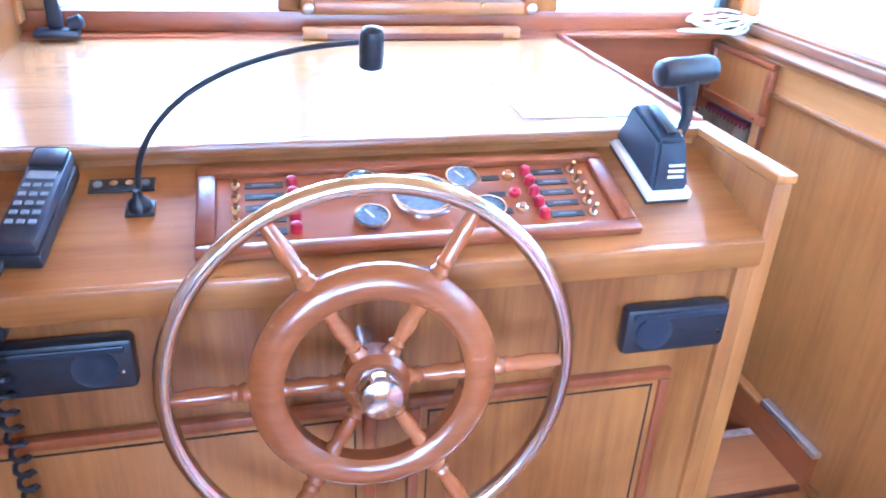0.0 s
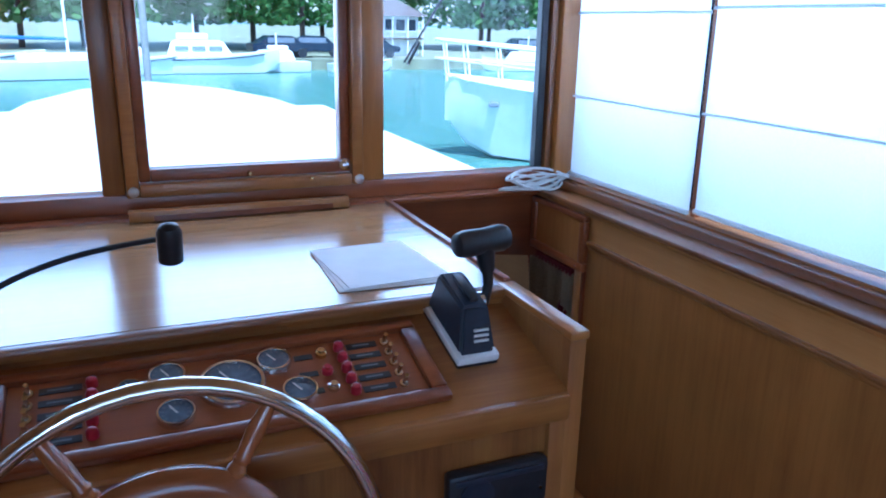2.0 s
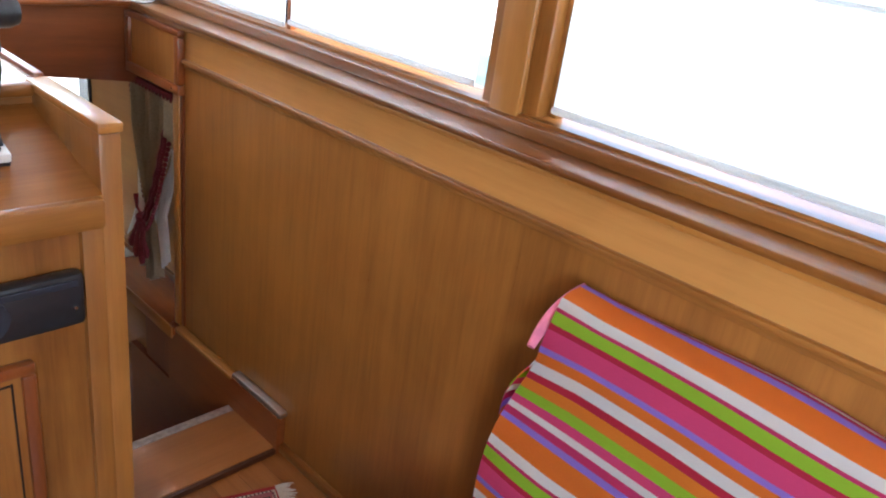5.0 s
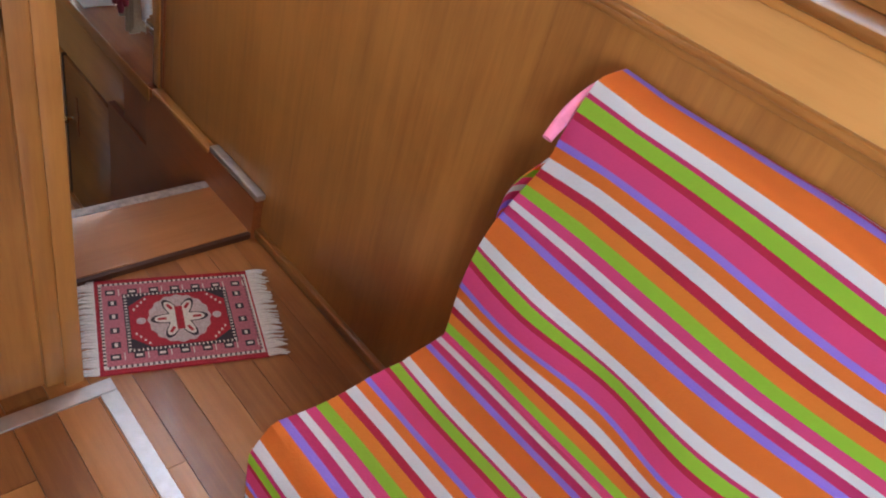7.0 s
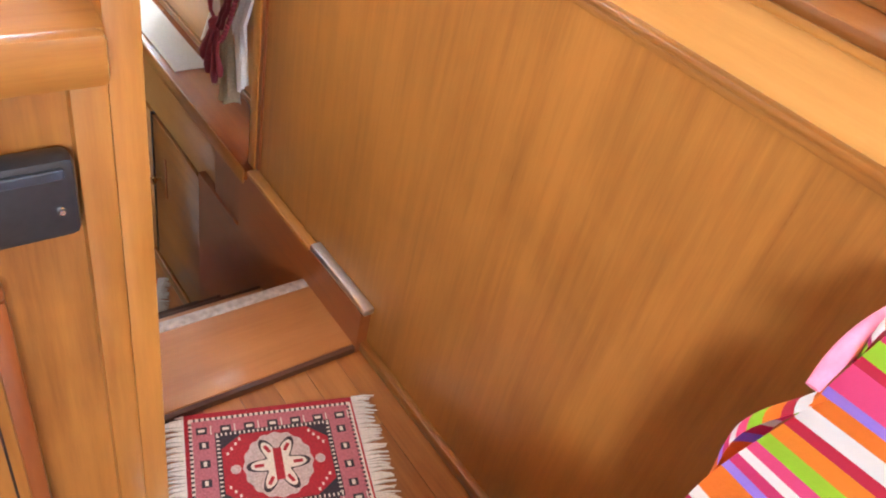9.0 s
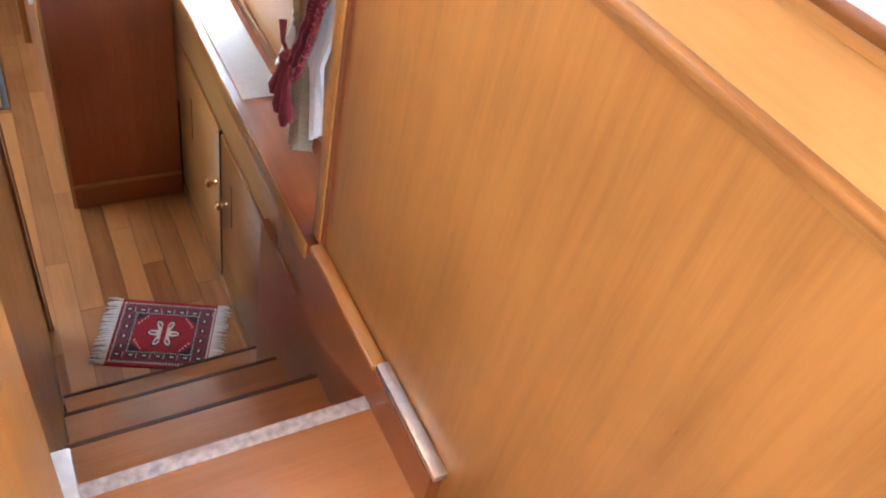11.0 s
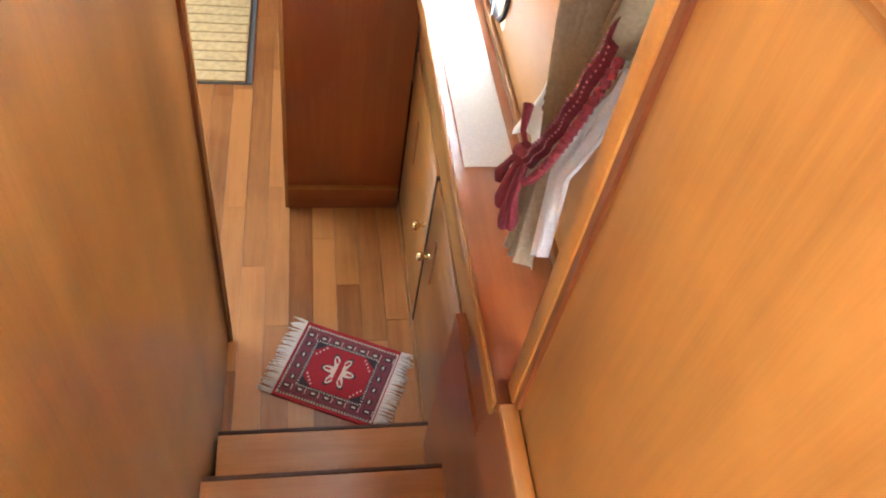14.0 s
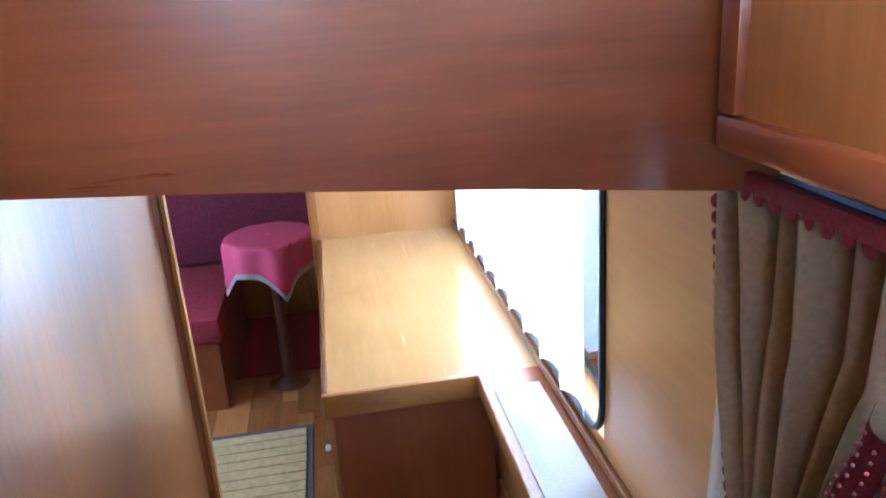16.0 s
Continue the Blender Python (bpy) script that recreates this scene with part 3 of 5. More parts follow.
ip = thing("instrument_panel", on_slope(0.255, 1.105), "mahogany instrument panel with gauges and engraved switches", "instrument panel")
part("board", boxes((-0.325, 0.325, -0.085, 0.085, 0.0, 0.004)), MAHOG_X, ip)
for s in ((-0.355, 0.355, -0.113, -0.085), (-0.355, 0.355, 0.085, 0.108), (-0.355, -0.325, -0.085, 0.085), (0.325, 0.355, -0.085, 0.085)):
    part("frame_moulding", boxes((*s, 0.0, 0.016, 0.006)), MAHOG_X, ip, "rounded mahogany frame", True)


def box_turned(x0, x1, y0, y1, z0, z1, m):
    bm = bmesh.new()
    box(bm, x0, x1, y0, y1, z0, z1, 0, m)
    return bm


def gauge(x, y, r):
    g = part("gauge", turned([(r, 0.004), (r, 0.012), (r * 0.96, 0.016), (r * 0.86, 0.016), (r * 0.84, 0.012)], Matrix.Translation((x, y, 0)), 32), STEEL, ip, "round gauge with chrome bezel", True)
    part("dial", turned([(r * 0.84, 0.0122), (r * 0.84, 0.0128)], Matrix.Translation((x, y, 0)), 32), DIAL, g, "grey dial")
    bm = bmesh.new()
    for k in range(11):
        a = radians(220 - 26 * k)
        box(bm, r * 0.62, r * 0.78, -0.0008, 0.0008, 0.0129, 0.0134, 0, Matrix.Translation((x, y, 0)) @ pose(0, 0, 0, 0, 0, math.degrees(a)))
    part("scale_marks", bm, GREY, g)
    part("needle", box_turned(-0.0012, 0.0012, -0.004, r * 0.6, 0.0136, 0.0142, Matrix.Translation((x, y, 0)) @ pose(0, 0, 0, 0, 0, 30)), WHITEPL, g)


gauge(-0.092, 0.050, 0.030)
gauge(-0.086, -0.040, 0.030)
gauge(0.006, 0.010, 0.055)
gauge(0.082, 0.050, 0.030)
gauge(0.110, -0.034, 0.030)
gauge(-0.150, 0.034, 0.018)


def switch_row(x_lever, x_light, tags):
    for i in range(5):
        y = 0.062 - 0.029 * i
        lv = part("switch", turned([(0.0075, 0.004), (0.0075, 0.010), (0.004, 0.011), (0.003, 0.030), (0.0042, 0.034)], Matrix.Translation((x_lever, y, 0)) @ pose(0, 0, 0, 18, 0, 0), 10), PALEBRASS, ip, "toggle switch", True)
        part("warning_light", turned([(0.0095, 0.004), (0.0095, 0.014), (0.007, 0.019), (0.002, 0.021)], Matrix.Translation((x_light, y, 0)), 14), REDPL, ip, "round red knob", True)
        a, b = sorted((x_lever + (0.014 if x_lever < x_light else -0.014), x_light + (0.014 if x_light < x_lever else -0.014)))
        tag = part("label_plate", boxes((a, b, y - 0.007, y + 0.007, 0.004, 0.0062)), BLACK, ip, "engraved black label strip")
        part("lettering", boxes((a + 0.012, b - 0.014, y - 0.0018, y + 0.0018, 0.0063, 0.0067)), GREY, tag)


switch_row(-0.295, -0.205, 5)
switch_row(0.285, 0.200, 5)
for y, c in ((0.052, BRASS), (0.006, REDPL), (-0.038, STEEL)):
    part("label_plate", boxes((0.118, 0.150, y - 0.006, y + 0.006, 0.004, 0.006)), BLACK, ip)
    part("knob", turned([(0.010, 0.004), (0.010, 0.012), (0.006, 0.014), (0.006, 0.018)], Matrix.Translation((0.166, y, 0)), 16), c, ip, "", True)

# steering wheel
wh = thing("steering_wheel", pose(0.142, 0.845, 0.822, 83, 0, 0) @ Matrix.Scale(1.035, 4), "six-spoked wooden ship's wheel with a polished steel outer rim", "steering wheel")
part("outer_rim", ring(bmesh.new(), 0.277, 0.0125), STEEL, wh, "polished steel rim", True)
bm = bmesh.new()
prof = [(0.124, -0.014), (0.130, -0.020), (0.150, -0.022), (0.166, -0.016), (0.172, -0.004), (0.172, 0.006), (0.164, 0.016), (0.148, 0.022), (0.132, 0.020), (0.124, 0.012)]
rings = [[bm.verts.new((r * math.cos(6.28318531 * i / 64), r * math.sin(6.28318531 * i / 64), z)) for i in range(64)] for r, z in prof]
for a, b in zip(rings, rings[1:] + rings[:1]):
    for i in range(64):
        bm.faces.new((a[i], a[(i + 1) % 64], b[(i + 1) % 64], b[i]))
WHEELWOOD = wood("wheel_teak", (0.20, 0.058, 0.014), (0.36, 0.125, 0.035), 'x', rough=0.2, coat=0.7)
part("wooden_ring", bm, WHEELWOOD, wh, "turned teak ring", True)
part("hub", turned([(0.036, -0.03), (0.046, -0.02), (0.046, 0.014), (0.036, 0.022)]), WHEELWOOD, wh, "turned wooden hub", True)
part("hub_cap", turned([(0.030, 0.022), (0.032, 0.03), (0.032, 0.048), (0.028, 0.058), (0.016, 0.063), (0.004, 0.064)]), STEEL, wh, "chrome hub cap", True)
part("shaft", turned([(0.016, -0.15), (0.016, -0.02)]), STEEL, wh, "", True)
spoke = [(0.010, 0.030), (0.014, 0.045), (0.010, 0.055), (0.013, 0.060), (0.009, 0.066), (0.013, 0.092), (0.010, 0.112), (0.013, 0.118), (0.012, 0.130),
         (0.012, 0.168), (0.014, 0.176), (0.010, 0.184), (0.013, 0.190), (0.010, 0.198), (0.013, 0.228), (0.011, 0.255), (0.009, 0.270)]
for k in range(6):
    part("spoke", turned(spoke, pose(0, 0, 0, 0, 0, 60 * k) @ pose(0, 0, 0, 0, 90, 0), 14), WHEELWOOD, wh, "turned teak spoke", True)

# throttle control box with its lever
th = thing("throttle_control", on_slope(0.690, 1.155), "black engine throttle control with lever on the helm", "throttle")
bm = bmesh.new()
b0 = box(bm, -0.036, 0.036, -0.085, 0.085, 0.022, 0.102)
for v in b0:
    if v.co.z > 0.09:
        v.co.x *= 0.72
        v.co.y = v.co.y * 0.70 + 0.016
bmesh.ops.bevel(bm, geom=bm.edges[:], offset=0.006, segments=2, affect='EDGES')
part("housing", bm, DARKBLUE, th, "dark tapering housing", True)
part("base", boxes((-0.042, 0.042, -0.090, 0.090, 0.006, 0.022, 0.004)), WHITEPL, th, "white base edge", True)
part("gasket", boxes((-0.040, 0.040, -0.088, 0.088, 0.0, 0.006)), BLACK, th)
part("top_ridge", boxes((-0.006, 0.012, -0.03, 0.055, 0.101, 0.110, 0.003)), BLACK, th, "", True)
bm = bmesh.new()
for i in range(3):
    box(bm, -0.014, 0.014, -0.002, 0.002, -0.0015 + 0.010 * i, 0.0015 + 0.010 * i + 0.001, 0, Matrix.Translation((0.004, -0.079, 0.050)) @ pose(0, 0, 0, -20, 0, 0))
part("badge", bm, WHITEPL, th, "small pale wave badge")
part("pivot", turned([(0.020, 0), (0.020, 0.012), (0.012, 0.018)], pose(0.030, 0.01, 0.070, 0, 90, 0), 20), STEEL, th, "chrome pivot", True)
part("lever", tube(bmesh.new(), [(0.050, 0.016, 0.060), (0.056, 0.022, 0.10), (0.052, 0.034, 0.14), (0.044, 0.046, 0.175)], [0.010, 0.010, 0.011, 0.014], 10), BLACK, th, "black lever arm", True)
part("grip_neck", tube(bmesh.new(), [(0.054, 0.030, 0.125), (0.044, 0.046, 0.178)], [0.014, 0.022], 12), BLACK, th, "", True)
part("grip", turned([(0.012, -0.066), (0.022, -0.060), (0.026, -0.040), (0.024, 0.0), (0.026, 0.035), (0.022, 0.048), (0.010, 0.052)], pose(0.046, 0.047, 0.182, 0, 90, 8), 18), BLACK, th, "black T-shaped grip", True)

# speakers
def speaker(x0, x1, z0, z1, driver):
    s = thing("loudspeaker", ((x0 + x1) / 2, 0.985, z0), "flat black car loudspeaker on the helm front", "loudspeaker", "helm loudspeakers")
    world_part("case", boxes((x0, x1, 0.955, 0.985, z0, z1, 0.010)), BLACK, s, "", True)
    r = (z1 - z0) * 0.36
    c = x0 + (x1 - x0) * driver
    g = world_part("grille", turned([(r, 0), (r, 0.004), (r * 0.8, 0.002), (r * 0.4, 0.003), (0.004, 0.004)], pose(c, 0.955, (z0 + z1) / 2, 90, 0, 0), 28), DARKBLUE, s, "round grille", True)
    world_part("top_bar", boxes((x0 + 0.012, x1 - 0.012, 0.951, 0.956, z1 - 0.020, z1 - 0.008, 0.002)), DARKBLUE, s)
    world_part("screw", turned([(0.004, 0), (0.003, 0.003)], pose(x1 - 0.018, 0.955, z0 + 0.035, 90, 0, 0), 10), STEEL, s)


speaker(0.588, 0.785, 0.728, 0.820, 0.27)
speaker(-0.392, -0.194, 0.765, 0.853, 0.72)

# handset on its cradle
ph = thing("handset", on_slope(-0.322, 1.115) @ pose(0, 0, 0, 0, 0, -6) @ Matrix.Scale(0.86, 4), "dark blue-grey radio telephone handset with keypad", "telephone")
part("cradle", boxes((-0.036, 0.036, -0.125, 0.125, 0.0, 0.030, 0.006)), BLACK, ph, "", True)
bm = bmesh.new()
box(bm, -0.034, 0.034, -0.125, 0.130, 0.030, 0.058, 0.010)
part("body", bm, DARKBLUE, ph, "", True)
part("earpiece", boxes((-0.030, 0.030, 0.075, 0.128, 0.056, 0.066, 0.008)), DARKBLUE, ph, "", True)
part("display", boxes((-0.024, 0.024, 0.040, 0.064, 0.0575, 0.0600, 0.002)), GREY, ph, "grey display")
for r in range(5):
    for c in range(3):
        part("key", boxes((-0.024 + 0.018 * c, -0.012 + 0.018 * c, 0.018 - 0.024 * r, 0.028 - 0.024 * r, 0.0575, 0.0605, 0.001)), GREY, ph)
cord = [(-0.02, -0.125, 0.02), (-0.03, -0.15, 0.0), (-0.035, -0.165, -0.02)]
bm = tube(bmesh.new(), cord, 0.004, 8)
part("cord", bm, BLACK, ph, "", True)
coil = [(0.012 * math.cos(k * 0.9) - 0.372, 0.945 + 0.012 * math.sin(k * 0.9), 0.93 - 0.0042 * k) for k in range(170)]
world_part("coiled_cord", tube(bmesh.new(), coil, 0.0042, 6), BLACK, ph, "black coiled cord", True)
cl = thing("cord_clip", (-0.42, 0.985, 0.88), "black plastic clip on the helm front", "clip")
world_part("bracket", boxes((-0.50, -0.355, 0.955, 0.985, 0.865, 0.905, 0.006)), BLACK, cl, "", True)

# gooseneck lamp and outlet strip
gl = thing("gooseneck_lamp", on_slope(-0.183, 1.125), "black gooseneck chart lamp on the helm", "lamp")
part("foot", boxes((-0.022, 0.022, -0.018, 0.018, 0.0, 0.006, 0.002)), BLACK, gl, "", True)
part("socket", turned([(0.018, 0.006), (0.016, 0.018), (0.008, 0.026), (0.006, 0.04)]), BLACK, gl, "", True)
arc = []
for k in range(25):
    u = k / 24
    arc.append((0.348 * u ** 1.8, 0.02 + 0.10 * u, 0.03 + 0.188 * math.sin(min(1.0, u * 1.05) * math.pi / 2) ** 0.9))
part("gooseneck", tube(bmesh.new(), arc, 0.0048, 8), BLACK, gl, "flexible black arm", True)
part("shade", turned([(0.020, -0.03), (0.020, 0.022), (0.016, 0.032), (0.006, 0.037)], Matrix.Translation((0.370, 0.125, 0.205)), 20), BLACK, gl, "short round shade", True)
ot = thing("outlet_strip", on_slope(-0.215, 1.185), "black strip of sockets set in the helm", "socket")
part("plate", boxes((-0.05, 0.05, -0.016, 0.016, 0.0, 0.005, 0.001)), BLACK, ot)
for i in range(4):
    part("socket_hole", turned([(0.007, 0.005), (0.007, 0.008), (0.004, 0.008)], Matrix.Translation((-0.036 + 0.024 * i, 0, 0)), 12), STEEL if i in (1, 2) else GREY, ot)

# paper, stick and cable
pp = thing("paper_sheets", (0.62, 1.45, 1.0445), "loose white printed sheets on the chart desk", "paper")
for i in range(3):
    part("sheet", boxes((-0.112, 0.112, -0.142, 0.142, 0.001 + 0.0025 * i, 0.0025 + 0.0025 * i)), PAPER, pp).matrix_basis = pose(0.005 * i - 0.004, 0.004 * i, 0, 0, 0, 2.5 * i - 2)
sk = thing("window_stick", (0.42, 2.02, 1.044), "long teak batten on the desk below the window", "batten")
world_part("batten", boxes((0.128, 0.72, 2.0, 2.028, 1.046, 1.076, 0.004)), PALE_Y, sk, "", True)
world_part("groove", boxes((0.19, 0.67, 1.997, 2.0, 1.048, 1.062)), MAHOG_X, sk)
cb = thing("cable_coil", (1.36, 2.03, 1.052), "coil of thin white cable on the sill corner", "cable")
bm = bmesh.new()
lp = []
for k in range(6):
    pts = lp
    for i in range(33):
        a = 6.28318531 * i / 32
        r = 0.052 + 0.006 * k
        pts.append((r * math.cos(a) * 1.35 + 0.008 * math.sin(k * 2.1), r * math.sin(a) * 0.62 + 0.006 * math.cos(k * 1.7), 0.008 + 0.008 * k + 0.012 * math.sin(a * 2 + k)))
tube(bm, lp + [(0.0, -0.05, 0.01), (-0.11, -0.012, 0.008), (-0.145, -0.004, 0.008), (-0.12, 0.012, 0.008), (-0.06, 0.005, 0.01)], 0.0042, 6)
part("cable_loop", bm, WHITEPL, cb, "", True)
lc = thing("corner_clamp", (-0.46, 2.03, 1.052), "dark clamp fitting in the window corner", "clamp")
part("foot", boxes((-0.05, 0.05, -0.03, 0.02, 0.0, 0.02, 0.004)), DARKBLUE, lc, "", True)
part("upright", boxes((-0.02, 0.012, -0.01, 0.018, 0.02, 0.55, 0.004)), DARKBLUE, lc, "", True)
part("knob", turned([(0.016, 0), (0.016, 0.03), (0.008, 0.034)], pose(0.03, -0.01, 0.03, 0, 70, 0), 14), DARKBLUE, lc, "", True)

# blinds
def blind(y0, y1, z0, seams):
    b = thing("window_blind", (1.495, (y0 + y1) / 2, z0), "white cloth blind drawn down over the side window", "blind", "side window blinds")

    def cloth(za, zb, off):
        return sheet(lambda u, v: (1.492 + off + 0.003 * math.sin(u * 9), y0 + (y1 - y0) * u, za + (zb - za) * v), 12, 3, 0.001)
    levels = [z0] + seams + [1.87]
    for i, (a, c) in enumerate(zip(levels, levels[1:])):
        world_part("fold", cloth(a, c + 0.006, -0.002 * i), BLIND, b, "", True)
    world_part("bottom_bar", tube(bmesh.new(), [(1.488, y0 + 0.004, z0 + 0.006), (1.488, y1 - 0.004, z0 + 0.006)], 0.007, 8), BLIND, b, "", True)
    for z in seams:
        world_part("batten", tube(bmesh.new(), [(1.486, y0 - 0.006, z), (1.486, y1 + 0.004, z)], 0.0035, 6), BLIND, b)
    return b


blind(1.470, 2.075, 1.088, [1.345, 1.60])
blind(0.835, 1.450, 1.098, [1.355, 1.61])
blind(-0.72, 0.645, 1.098, [1.36, 1.61])
structure("blind_divider", boxes((1.496, 1.512, 1.452, 1.468, 1.085, 1.86)), MAHOG_Z, "thin dark bar between two blinds", "trim")

# framed panel over the curtain
fp = thing("framed_panel", (1.37, 1.90, 0.82), "raised wooden panel in a reddish mitred frame", "panel")
world_part("panel", boxes((1.373, 1.384, 1.785, 2.05, 0.87, 1.02)), PALE_Z, fp, "pale teak panel")
for s in ((1.760, 2.075, 0.848, 0.876), (1.760, 2.075, 1.005, 1.022), (1.760, 1.787, 0.876, 1.005), (2.048, 2.075, 0.876, 1.005)):
    world_part("frame_rail", boxes((1.364, 1.386, s[0], s[1], s[2], s[3], 0.005)), MAHOG_Y, fp, "", True)
world_part("screw", turned([(0.004, 0), (0.003, 0.002)], pose(1.364, 1.795, 0.862, 0, -90, 0), 10), STEEL, fp)

# floor hatch trim
ht = thing("hatch_trim", (0.6, 0.9, 0), "angled aluminium trim strips round a floor hatch", "floor trim")
world_part("strip", boxes((0.30, 0.90, 0.925, 0.957, 0.001, 0.006, 0.001)), ALUMINIUM, ht)
world_part("strip", boxes((0.868, 0.900, -0.60, 0.924, 0.001, 0.006, 0.001)), ALUMINIUM, ht)

# striped bench
bn = thing("bench_seat", (1.1, -0.4, 0), "upholstered bench against the wall", "bench")
world_part("base", boxes((0.92, 1.366, -1.5, 0.36, 0.0, 0.34)), WALL, bn, "teak bench base")
world_part("cushion", boxes((0.90, 1.37, -1.5, 0.40, 0.342, 0.425, 0.03)), VELVET, bn, "", True)
world_part("back_cushion", boxes((1.30, 1.372, -1.5, 0.41, 0.426, 0.86, 0.025)), VELVET, bn, "", True)
cv = thing("striped_throw", (1.1, -0.4, 0.43), "bright multicoloured striped cotton throw over the bench", "throw")


def throw_profile(s):
    """Across the throw from the back's top to the seat's front."""
    pts = [(1.378, 0.872), (1.345, 0.885), (1.300, 0.868), (1.258, 0.70), (1.224, 0.54), (1.212, 0.448), (1.17, 0.446), (1.05, 0.457), (0.90, 0.450), (0.872, 0.40), (0.868, 0.15)]
    ls = [0]
    for a, b in zip(pts, pts[1:]):
        ls.append(ls[-1] + math.dist(a, b))
    d = s * ls[-1]
    for i in range(len(pts) - 1):
        if d <= ls[i + 1] or i == len(pts) - 2:
            f = (d - ls[i]) / (ls[i + 1] - ls[i])
            return pts[i][0] + (pts[i + 1][0] - pts[i][0]) * f, pts[i][1] + (pts[i + 1][1] - pts[i][1]) * f, ls[-1]


def throw(u, v):
    x, z, _ = throw_profile(u)
    y = 0.435 - 1.95 * v
    droop = max(0.0, 1 - v * 22)
    crease = math.exp(-((u - 0.36) / 0.05) ** 2)
    wave = 0.007 * math.sin(9 * u + 16 * v) * min(1, v * 8 + 0.2) + 0.010 * math.sin(26 * u) * droop + 0.012 * noise.noise((u * 5, v * 8, 0))
    return x - 0.3 * wave - 0.012 * crease * math.sin(v * 40), y + (0.034 * math.sin(math.pi * min(1, max(0, u - 0.16) * 2.6)) - 0.025 * max(0, 1 - u * 7)) * droop, z + wave


world_part("cloth", sheet(throw, 90, 90, 0.003, uv=lambda u, v: ((u - 0.03) * 4.4 + 0.004 * math.sin(v * 30), v)), STRIPED, cv, "", True)


def throw_end(u, v):
    x, z, _ = throw_profile(0.055 + 0.36 * u)
    y0 = 0.425 + 0.040 * math.sin(math.pi * min(1, max(0, u - 0.22) * 1.25)) + 0.006 * math.sin(u * 16)
    return x + 0.075 * v * (1 - 0.3 * u), y0 + 0.016 * math.sin(v * 3.14) - 0.01 * v, z - 0.02 * v * (1 - u)


world_part("end_fold", sheet(throw_end, 40, 8, 0.003, uv=lambda u, v: (0.10 + u * 1.58 + 0.05 * v, v)), STRIPED, cv, "folded end of the throw", True)
flap = [(1.368 - 0.105 * k / 10, 0.428 + 0.016 * math.sin(k / 10 * 2.2), 0.878 - 0.085 * (k / 10) ** 1.2) for k in range(11)]
world_part("rolled_edge", tube(bmesh.new(), flap, [0.005 + 0.006 * math.sin(0.4 + 2.4 * k / 10) for k in range(11)], 10), plain("pink_hem", (0.74, 0.22, 0.34), 0.9, 0, 0.35, 22, 0.2), cv, "rolled pink hem", True)


